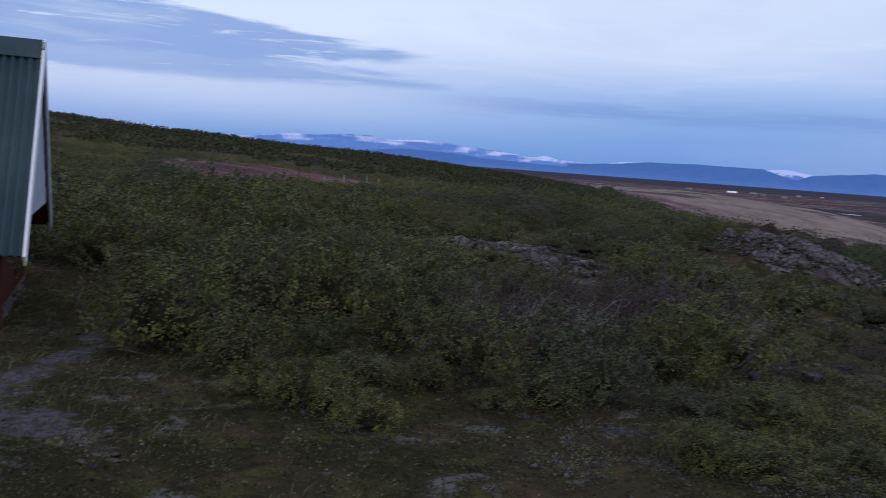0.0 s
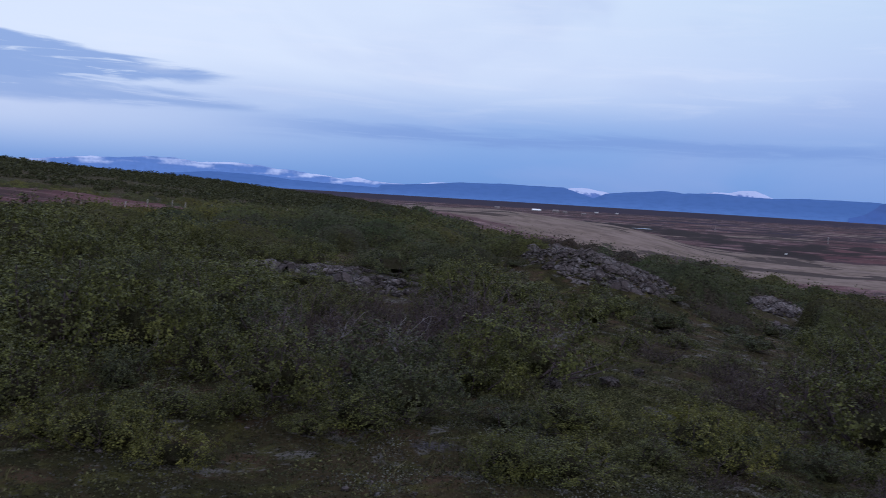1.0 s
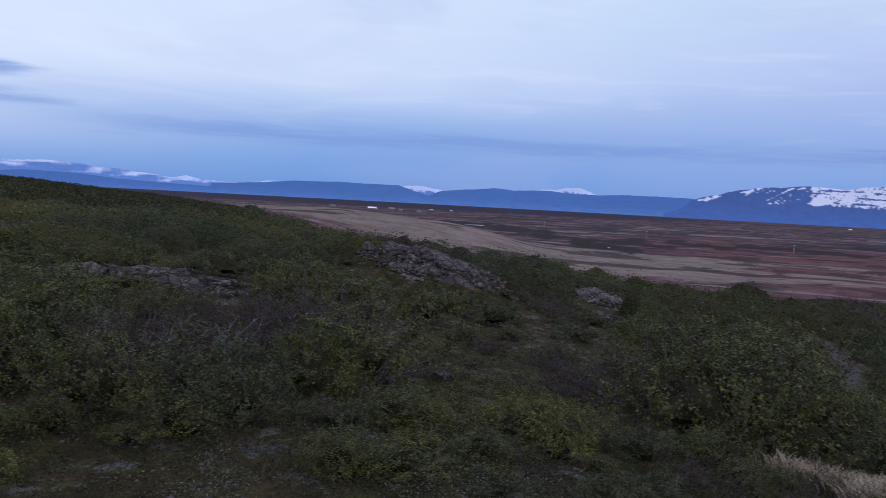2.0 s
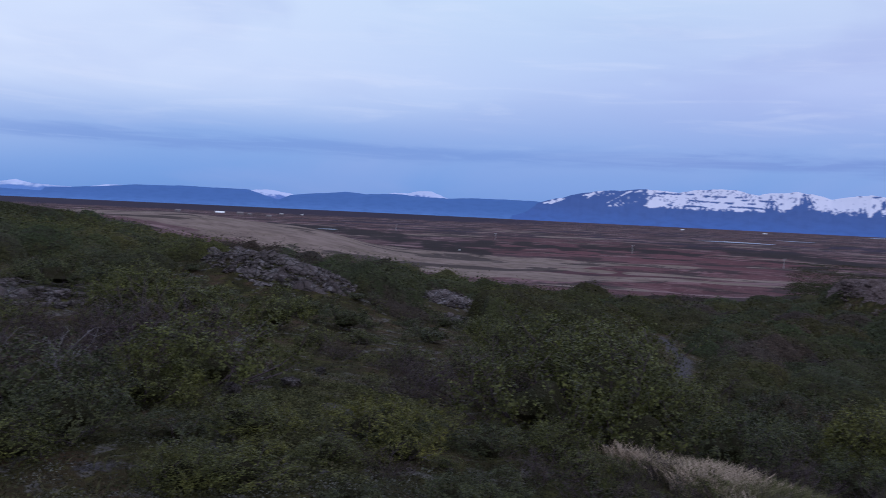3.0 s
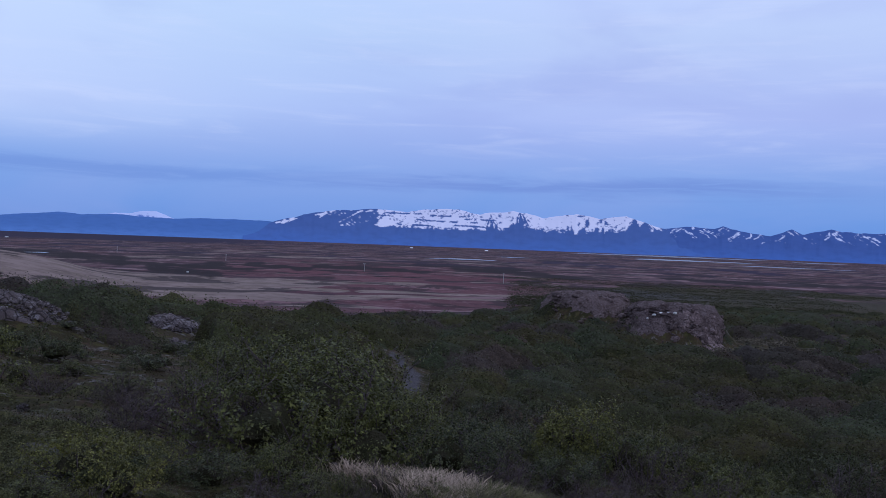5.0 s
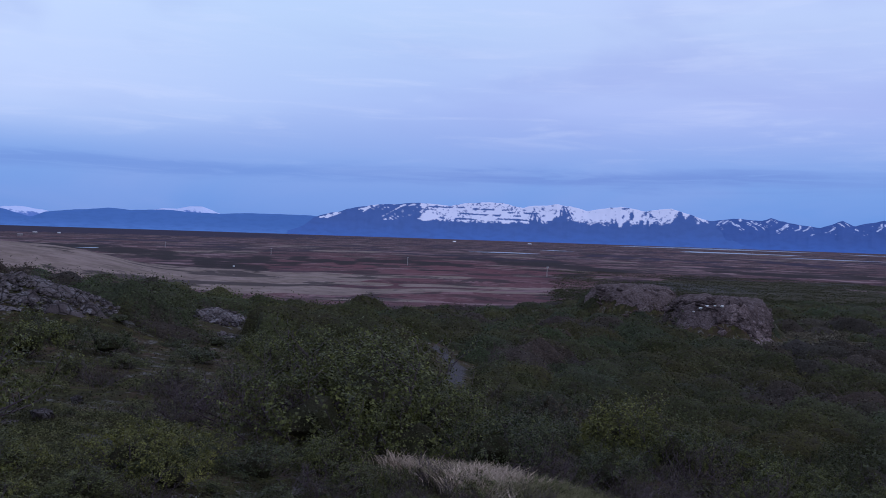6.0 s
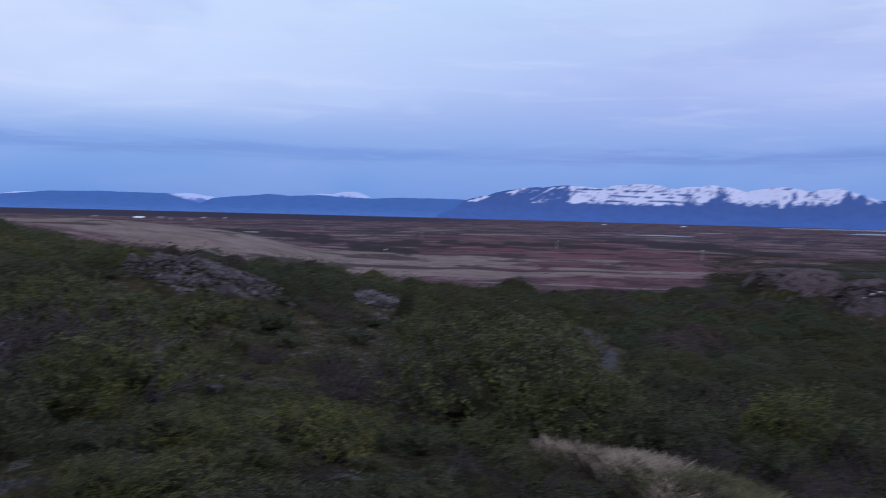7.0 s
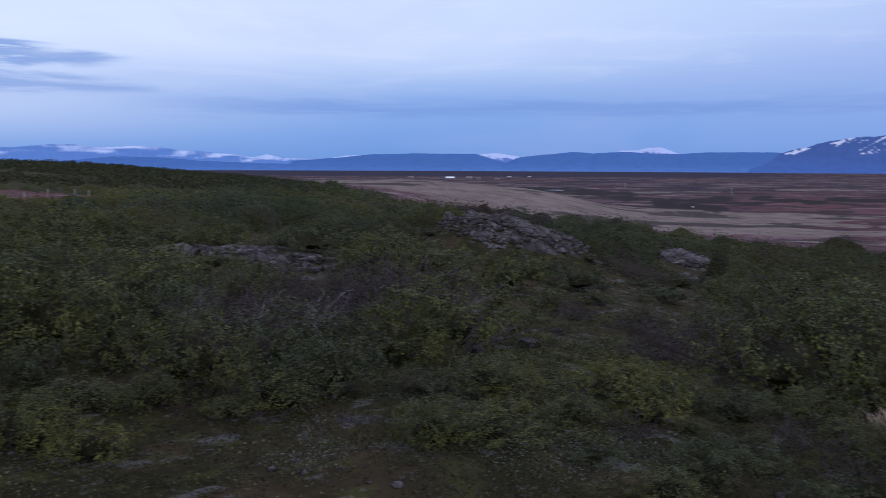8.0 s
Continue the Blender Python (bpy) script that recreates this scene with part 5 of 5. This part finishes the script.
for b, d, x, y in scatter(rng, 135, 460, -75, -44, 4.2, 9000):
    if float(value_noise(x, y, 28.0, 15)) > -0.35:
        strip.append((x, y, rng.uniform(2.2, 4.2), rng.uniform(0.5, 1.1)))
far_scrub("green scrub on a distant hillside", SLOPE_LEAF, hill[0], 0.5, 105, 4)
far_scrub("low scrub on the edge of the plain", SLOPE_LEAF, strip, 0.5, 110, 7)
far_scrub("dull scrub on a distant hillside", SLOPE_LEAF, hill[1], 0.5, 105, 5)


tussocks = []
while len(tussocks) < 420:
    b, d = rng.uniform(-63, -56.5), rng.uniform(58, 76)
    x, y = spot(b, d)
    if float(value_noise(x, y, 2.5, 6)) > -0.15:
        tussocks.append((x, y, rng.uniform(0.25, 0.6), rng.uniform(0.15, 0.4)))
far_scrub("pale dry tussocks beside a rubble knoll", TUSSOCK, tussocks, 0.14, 80, 6)


# ---- low growth on the heath ----
def carpet(name, label, mat, n, d0, d1, size, wide, upright, lift, seed, keep, b0=-50, b1=42):
    r = np.random.default_rng(seed)
    d, b = np.sqrt(r.uniform(d0 * d0, d1 * d1, n)), np.radians(r.uniform(b0, b1, n))
    x, y = -d * np.sin(b), d * np.cos(b)
    ok = value_noise(x, y, 0.7, seed) + 0.5 * value_noise(x, y, 0.25, seed + 1) > keep
    if name != "lichen":
        for sb, sd, hb, hd in BARE[:8]:
            ok &= ((np.degrees(b) - sb) / hb) ** 2 + ((d - sd) / hd) ** 2 + 0.35 * value_noise(x, y, 0.2, 3) > 0.75
    x, y = x[ok], y[ok]
    z = height(x, y) + np.abs(r.normal(0, lift, len(x)))
    v, f = leaves(np.stack([x, y, z], -1), size, r, wide, upright)
    tagged(mesh_object(name, v, f, mat), label, name.replace("_", " "), kind="stuff")


carpet("heath", "low green and brown heath plants on the ground", HEATH_LEAF, 110000, 3.2, 9.8, 0.019, 0.7, 0.5, 0.03, 31, -0.75)
carpet("low_scrub", "low creeping plants between the shrubs", HEATH_LEAF, 90000, 9.5, 22, 0.034, 0.7, 0.5, 0.08, 37, -0.25, -64, 38)
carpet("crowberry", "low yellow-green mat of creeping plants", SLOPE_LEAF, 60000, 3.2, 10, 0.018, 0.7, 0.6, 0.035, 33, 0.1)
carpet("lichen", "grey lichen tufts on bare ground", LICHEN, 60000, 3.2, 10, 0.015, 0.8, 0.2, 0.014, 35, 0.22)
carpet("lichen", "pale grey-green lichen tufts in a clearing", PALE_LICHEN, 70000, 4.6, 12.5, 0.013, 0.8, 0.4, 0.018, 43, 0.3, -24, 10)
carpet("moss", "olive moss cushions on the trodden ground", MOSS, 11000, 4.0, 8.2, 0.018, 0.8, 0.7, 0.025, 41, 0.15, -7, 40)
carpet("moss", "pale yellow-green moss cushions in a clearing", MOSS, 110000, 5.0, 13, 0.020, 0.8, 0.7, 0.025, 39, -0.05, -22, -5)


def grass(name, label, mat, places, tall, seed, lean, away=None):
    """Arching blades, three faces long."""
    r = np.random.default_rng(seed)
    p = np.asarray(places)
    n = len(p)
    a = r.uniform(0, 2 * math.pi, n)
    way = np.stack([np.cos(a), np.sin(a), np.zeros(n)], -1) * r.uniform(0.2, 1.0, (n, 1)) + np.array(lean)
    if away is not None:
        way = way * 0.5 + np.asarray(away) * 0.7
    across = np.stack([-np.sin(a), np.cos(a), np.zeros(n)], -1)
    h = tall * r.uniform(0.5, 1.2, (n, 1))
    w = 0.0035 * r.uniform(0.7, 1.4, (n, 1))
    rows = []
    for t, k in ((0, 1.0), (0.4, 0.9), (0.75, 0.65), (1.0, 0.15)):
        c = p + way * h * t * t * 0.7 + np.array([0, 0, 1.0]) * h * (t - 0.35 * t * t)
        rows += [c - across * w * k, c + across * w * k]
    v = np.stack(rows, 1).reshape(-1, 3)
    f = np.concatenate([np.arange(n)[:, None] * 8 + np.array([q, q + 1, q + 3, q + 2]) for q in (0, 2, 4)])
    tagged(mesh_object(name, v, f, mat), label, "grass", kind="stuff")


r = np.random.default_rng(44)
blades, away = {True: [], False: []}, {True: [], False: []}
tufts = 0
while tufts < 300:
    b, d = r.uniform(-49, -31.5), r.uniform(6.1, 8.2)
    x, y = spot(b, d)
    rim = min(7.75, 8.1 - 0.05 * (-33 - b)) + 0.2 * float(value_noise(x, y, 0.8, 3))
    if d > rim or b > -34.7 - 4.2 * max(0, 7.7 - d) or float(value_noise(x, y, 0.5, 4)) < -0.6:
        continue
    tufts += 1
    fading = b + 3.5 * float(value_noise(x, y, 0.6, 5)) < -44.8 or r.uniform() < 0.12
    for q in range(int(r.uniform(30, 95))):
        a, out = r.uniform(0, 6.28), abs(r.normal(0, 0.075))
        px, py = x + math.cos(a) * out, y + math.sin(a) * out
        blades[fading].append((px, py, z_at(px, py) - 0.01))
        away[fading].append((math.cos(a), math.sin(a), 0))
grass("dry_grass", "pale dry tussock grass lying over", STRAW, blades[False], 0.23, 51, (0.35, 0.25, 0), away[False])
grass("grass", "fading tussock grass beside pale dry grass", BLADE, blades[True], 0.25, 52, (0.25, 0.2, 0), away[True])
d, b = np.sqrt(r.uniform(10, 169, 16000)), np.radians(r.uniform(-62, 42, 16000))
xy = np.stack([-d * np.sin(b), d * np.cos(b)], -1)
xy = xy[value_noise(xy[:, 0], xy[:, 1], 0.9, 61) > 0.05]
grass("grass", "thin green and straw-coloured grass blades in the heath", BLADE, np.stack([xy[:, 0], xy[:, 1], height(xy[:, 0], xy[:, 1]) - 0.01], -1), 0.11, 53, (0.5, 0.2, 0))
# small stones strewn on the bare ground
r = np.random.default_rng(71)
vs, fs, at = [], [], 0
for k in range(420):
    d, b = math.sqrt(r.uniform(11, 90)), r.uniform(-40, 42)
    x, y = spot(b, d)
    if float(value_noise(np.array([x]), np.array([y]), 1.1, 72)[0]) < (0.1 if b < 27 else -0.6):
        continue
    s = r.uniform(0.02, 0.07)
    v0, f0 = STONE_ARRAYS[k % 5]
    a = r.uniform(0, 6.28)
    rot = np.array([[math.cos(a), -math.sin(a), 0], [math.sin(a), math.cos(a), 0], [0, 0, 1]])
    vs.append((v0 * s) @ rot.T + (x, y, z_at(x, y) + s * 0.1)), fs.append(f0 + at)
    at += len(v0)
tagged(mesh_object("gravel", np.concatenate(vs), np.concatenate(fs), STONE), "scattered grey stones on bare ground", "stones", kind="stuff")
# single stones by the clearing
for b, d, s in ((-9.75, 8.2, 0.34), (-13.5, 9.3, 0.3), (-11.6, 8.7, 0.22), (-15.2, 10.6, 0.2)):
    x, y = spot(b, d)
    rock = new("stone", STONES[int(d * 10) % 5])
    rock.matrix_world = pose(x, y, z_at(x, y) + s * 0.15, 0, 0, b * 31) @ Matrix.Diagonal((s, s * 0.8, s, 1))
    tagged(rock, "grey lichen-spotted stone lying in the heath", "stone", group="stones in the clearing")


# ---- bleached dead branches ----
def dead_branch(b, d, seed, size):
    rr = np.random.default_rng(seed)
    x, y = spot(b, d)
    thing = new("dead_branch")
    tagged(thing, "bleached bare branch fallen among shrubs", "branch", group="dead branches")
    thing.matrix_basis = pose(x, y, z_at(x, y), 0, 0, rr.uniform(0, 360))
    for k in range(4):
        t = np.linspace(0, 1, 6)[:, None]
        end = np.array([rr.uniform(0.5, 1.0), rr.uniform(-0.5, 0.5), rr.uniform(0.25, 0.75)]) * size
        stem = np.array([0, 0, 0.03]) + end * t + rr.normal(0, 0.025 * size, (6, 3))
        v, f = tube(stem, 0.008, 0.003, 4)
        limb = mesh_object("limb", v, f, DEADWOOD, thing)
        for q in range(4):
            s0 = stem[rr.integers(2, 6)]
            tip = s0 + np.array([rr.uniform(0.05, 0.3), rr.uniform(-0.22, 0.22), rr.uniform(0.0, 0.25)]) * size
            v, f = tube(np.array([s0, (s0 + tip) / 2 + rr.normal(0, 0.02, 3), tip]), 0.0035, 0.0015, 3)
            mesh_object("twig", v, f, DEADWOOD, limb)


for b, d, seed, size in ((6.2, 9.2, 1, 0.6), (4.6, 9.0, 2, 0.55), (1.8, 8.8, 3, 0.6), (0.2, 8.7, 8, 0.5), (-8.8, 11.5, 4, 0.5), (-48.5, 12.0, 5, 0.7), (-50.5, 11.6, 6, 0.6), (-4.0, 8.4, 7, 0.5)):
    dead_branch(b, d, seed, size)

# the taller birch standing out of the scrub below
tree_arrays = shrub_arrays(301, 1.75, 0.95, 11, 13, 6500, 0.058, 0.06)
tx, ty = spot(-49.6, 12.4)
shrub("young_birch", "young yellow-green birch tree above the scrub", tree_arrays, SPRING_LEAF, tx, ty, 0.62, 40)
for b, d, s, n in ((-52.5, 11.9, 0.85, 5), (-55.0, 12.2, 0.8, 4), (-57.5, 11.6, 0.85, 1), (-53.8, 11.0, 0.7, 4)):
    x, y = spot(b, d)
    made = copy_thing(near_made[n], pose(x, y, z_at(x, y), 0, 0, b * 17))
    made.scale = (s, s, s)


# ---- the hut ----
def hut():
    """A small steep-roofed cabin: low red walls, green corrugated iron roof, white barge boards."""
    corner = Vector((-4.72, 6.50, 0))
    thing = new("cabin")
    tagged(thing, "small red cabin with steep green corrugated iron roof", "cabin")
    # local axes: x along the ridge to the left, y across the gable away from the viewer
    along, over = Vector((-0.861, -0.509, 0)), Vector((-0.509, 0.861, 0))
    m = Matrix.Identity(4)
    for c, v in enumerate((along, over, Vector((0, 0, 1)))):
        for q in range(3):
            m[q][c] = v[q]
    m.translation = corner + Vector((0, 0, -0.05))
    thing.matrix_basis = m
    LONG, WIDE, EAVE, RIDGE = 4.2, 3.0, 0.64, 2.54
    rise = RIDGE - EAVE
    slope_len = math.hypot(WIDE / 2, rise)
    # corrugated sheets, one a slope
    for side in (0, 1):
        n = int(LONG / 0.076 * 6)
        xs = np.linspace(0, LONG, n)
        wave = 0.012 * np.sin(xs / 0.076 * 2 * math.pi)
        sgn = 1 if side == 0 else -1
        y0 = 0.0 if side == 0 else WIDE
        normal = np.array([-sgn * rise, WIDE / 2]) / slope_len
        rows = []
        for t in (0.0, 0.5, 1.0):
            for thick in (0.0, -0.006):
                yy = y0 + sgn * (WIDE / 2) * t + normal[0] * (wave + thick)
                zz = EAVE + rise * t + normal[1] * (wave + thick)
                rows.append(np.stack([xs, yy, zz], -1))
        v = np.concatenate(rows)
        ids = np.arange(len(v)).reshape(6, n)
        f = []
        for a_, b_ in ((0, 2), (2, 4), (1, 3), (3, 5), (0, 1), (4, 5)):
            f.append(np.stack([ids[a_, :-1], ids[a_, 1:], ids[b_, 1:], ids[b_, :-1]], -1))
        mesh_object("roof_sheet", v, np.concatenate(f), GREEN_IRON, thing, "green corrugated iron", True)
        # barge boards at both gables, soffit boards behind them
        turn = Matrix.Rotation(math.atan2(rise, WIDE / 2) * sgn, 3, "X")
        midy, midz = y0 + sgn * WIDE / 4, EAVE + rise / 2
        for x in (-0.012, LONG + 0.012):
            part("barge_board", box((0.024, slope_len + 0.04, 0.15), (x, midy - normal[0] * 0.05, midz - normal[1] * 0.05), turn, 0.004), WHITE_WOOD if side == 0 else GREY_WOOD, thing, "white painted board" if side == 0 else "white board with its shade coloured in grey")
        part("roof_boarding", box((LONG - 0.04, slope_len - 0.05, 0.03), (LONG / 2, midy - normal[0] * 0.045, midz - normal[1] * 0.045), turn), RED_WOOD, thing)
        # ridge flashing
        part("ridge_cap", box((LONG + 0.03, 0.24, 0.012), (LONG / 2, WIDE / 2 - sgn * 0.075, RIDGE - 0.075), turn, 0.003), GREEN_IRON, thing, "folded green ridge flashing")
    # low walls of upright boards
    for y in (0.24, WIDE - 0.24):
        for k in range(int((LONG - 0.5) / 0.14)):
            part("wall_board", box((0.134, 0.03, 0.80), (0.25 + 0.07 + k * 0.14, y, 0.30), None, 0.004), RED_WOOD, thing)
    # gables of upright boards under the roof
    for x in (0.24, LONG - 0.24):
        for k in range(18):
            y = 0.24 + 0.07 + k * 0.14
            if y > WIDE - 0.26:
                break
            top = EAVE + rise * (1 - abs(y - WIDE / 2) / (WIDE / 2)) - 0.14
            part("gable_board", box((0.03, 0.134, top + 0.1), (x, y, top / 2 - 0.05), None, 0.004), RED_WOOD, thing)
    for k in range(20):
        y = 0.07 + 0.07 + k * 0.143
        top = EAVE + rise * (1 - abs(y - WIDE / 2) / (WIDE / 2)) - 0.10
        if y < WIDE - 0.1 and top > EAVE + 0.34:
            part("gable_panel", box((0.022, 0.138, top - EAVE - 0.26), (0.03, y, (top + EAVE + 0.26) / 2), None, 0.003), GREY_WOOD, thing, "grey board closing the gable top")
    part("corner_post", box((0.10, 0.10, 0.85), (0.22, 0.22, 0.28), None, 0.006), RED_WOOD, thing, "dark red corner post")
    part("plinth", box((LONG - 0.44, WIDE - 0.44, 0.2), (LONG / 2, WIDE / 2, -0.02), None, 0.01), STONE, thing, "rough grey stone footing")
    return thing


hut()

# ---- fence across the meadow ----
post_mesh = None
for k in range(13):
    b = 21.7 - 1.22 * k + 0.25 * math.sin(k * 2.3)
    d = 68 + 2.7 * k + 0.6 * math.sin(k)
    x, y = spot(b, d)
    if post_mesh is None:
        bm = bmesh.new()
        bmesh.ops.create_cone(bm, cap_ends=True, segments=8, radius1=0.048, radius2=0.042, depth=1.3)
        bmesh.ops.bevel(bm, geom=[e for e in bm.edges if all(v.co.z > 0.6 for v in e.verts)], offset=0.012, segments=1, affect="EDGES")
        bmesh.ops.translate(bm, vec=(0, 0, 0.30), verts=bm.verts)
        first = part("fence_post", bm, POST_WOOD, None)
        post_mesh = first.data
        post = first
    else:
        post = new("fence_post", post_mesh)
    post.matrix_basis = pose(x, y, z_at(x, y), (k * 37 % 7) - 3, (k * 53 % 7) - 3, k * 40)
    tagged(post, "weathered pale wooden fence post in a meadow", "post", group="meadow fence posts")


# ---- power poles on the moor ----
def power_pole(b, d, tall):
    x, y = spot(b, d)
    thing = new("power_pole")
    tagged(thing, "pale wooden power pole standing on the moor", "pole", group="power line")
    bm = bmesh.new()
    bmesh.ops.create_cone(bm, cap_ends=True, segments=10, radius1=0.24, radius2=0.17, depth=tall + 0.6)
    bmesh.ops.translate(bm, vec=(0, 0, tall / 2 - 0.3), verts=bm.verts)
    part("mast", bm, POLE_WOOD, thing)
    part("crossarm", box((1.8, 0.16, 0.18), (0, -0.2, tall - 0.5), None, 0.02), POLE_WOOD, thing)
    for ox in (-0.8, 0.0, 0.8):
        bm = bmesh.new()
        bmesh.ops.create_cone(bm, cap_ends=True, segments=8, radius1=0.06, radius2=0.09, depth=0.28)
        bmesh.ops.translate(bm, vec=(ox, -0.2, tall - 0.27), verts=bm.verts)
        part("insulator", bm, FARM_WHITE, thing)
    thing.matrix_basis = pose(x, y, z_at(x, y), 0, 0, b + 20)


for b, d, tall in ((-43.4, 622, 7.0), (-34.3, 752, 6.8), (-25.5, 930, 7.0), (-19.0, 1130, 7.0)):
    power_pole(b, d, tall)


# ---- farm buildings far out on the plain ----
def farm_house(b, d, long, wide, wall, ridge, wall_mat, roof_mat, label):
    x, y = spot(b, d)
    thing = new("farm_building")
    tagged(thing, label, "building", group="farm buildings")
    bm = bmesh.new()
    pts = [(-long / 2, -wide / 2), (long / 2, -wide / 2), (long / 2, wide / 2), (-long / 2, wide / 2)]
    low = [bm.verts.new((px, py, -0.5)) for px, py in pts]
    top = [bm.verts.new((px, py, wall)) for px, py in pts]
    g0, g1 = bm.verts.new((-long / 2, 0, ridge - 0.1)), bm.verts.new((long / 2, 0, ridge - 0.1))
    for q in (0, 2):
        bm.faces.new((low[q], low[q + 1], top[q + 1], top[q]))
    bm.faces.new((low[1], low[2], top[2], g1, top[1]))
    bm.faces.new((low[3], low[0], top[0], g0, top[3]))
    part("wall", bm, wall_mat, thing)
    slope = math.hypot(wide / 2 + 0.4, ridge - wall)
    for sgn in (1, -1):
        turn = Matrix.Rotation(math.atan2(ridge - wall, wide / 2) * sgn, 3, "X")
        part("roof", box((long + 0.8, slope + 0.2, 0.18), (0, -sgn * wide / 4, (wall + ridge) / 2 + 0.05), turn), roof_mat, thing)
    for k in range(max(2, int(long / 4))):
        ox = -long / 2 + (k + 0.5) * long / max(2, int(long / 4))
        part("window", box((1.2, 0.1, 1.1), (ox, -wide / 2 - 0.03, wall * 0.55)), DARK_GLASS, thing)
    thing.matrix_basis = pose(x, y, z_at(x, y), 0, 0, b + 8)


farm_house(-7.75, 1900, 18, 12, 1.5, 4.2, FARM_GREY, FARM_WHITE, "long white-roofed barn on the plain")
farm_house(-9.0, 1850, 12, 9, 3.0, 5.5, FARM_GREY, FARM_GREY, "grey farm house on the plain")
farm_house(-9.6, 1800, 7, 6, 2.4, 4.0, FARM_GREY, FARM_GREY, "small dark farm shed on the plain")
farm_house(-10.8, 1700, 8, 7, 2.4, 4.2, FARM_GREY, FARM_GREY, "grey gabled farm house on the plain")
farm_house(-11.6, 2050, 8, 6, 2.2, 3.6, FARM_GREY, FARM_PALE, "low pale-roofed farm building far out")
farm_house(-12.9, 2100, 6, 5, 2.0, 3.4, FARM_GREY, FARM_PALE, "low pale-roofed shed far out on the plain")
farm_house(-5.2, 1900, 10, 7, 2.6, 4.6, FARM_GREY, FARM_GREY, "low grey shed on the plain")
farm_house(-37.3, 2900, 9, 7, 2.2, 3.8, FARM_GREY, FARM_WHITE, "pale farm below the snowy mountain")
farm_house(-42.2, 2900, 10, 7, 2.2, 3.8, FARM_GREY, FARM_WHITE, "pale farm buildings at the mountain foot")
farm_house(-23.2, 640, 0.7, 0.6, 0.5, 0.75, FARM_WHITE, FARM_WHITE, "tiny white hut on the moor")
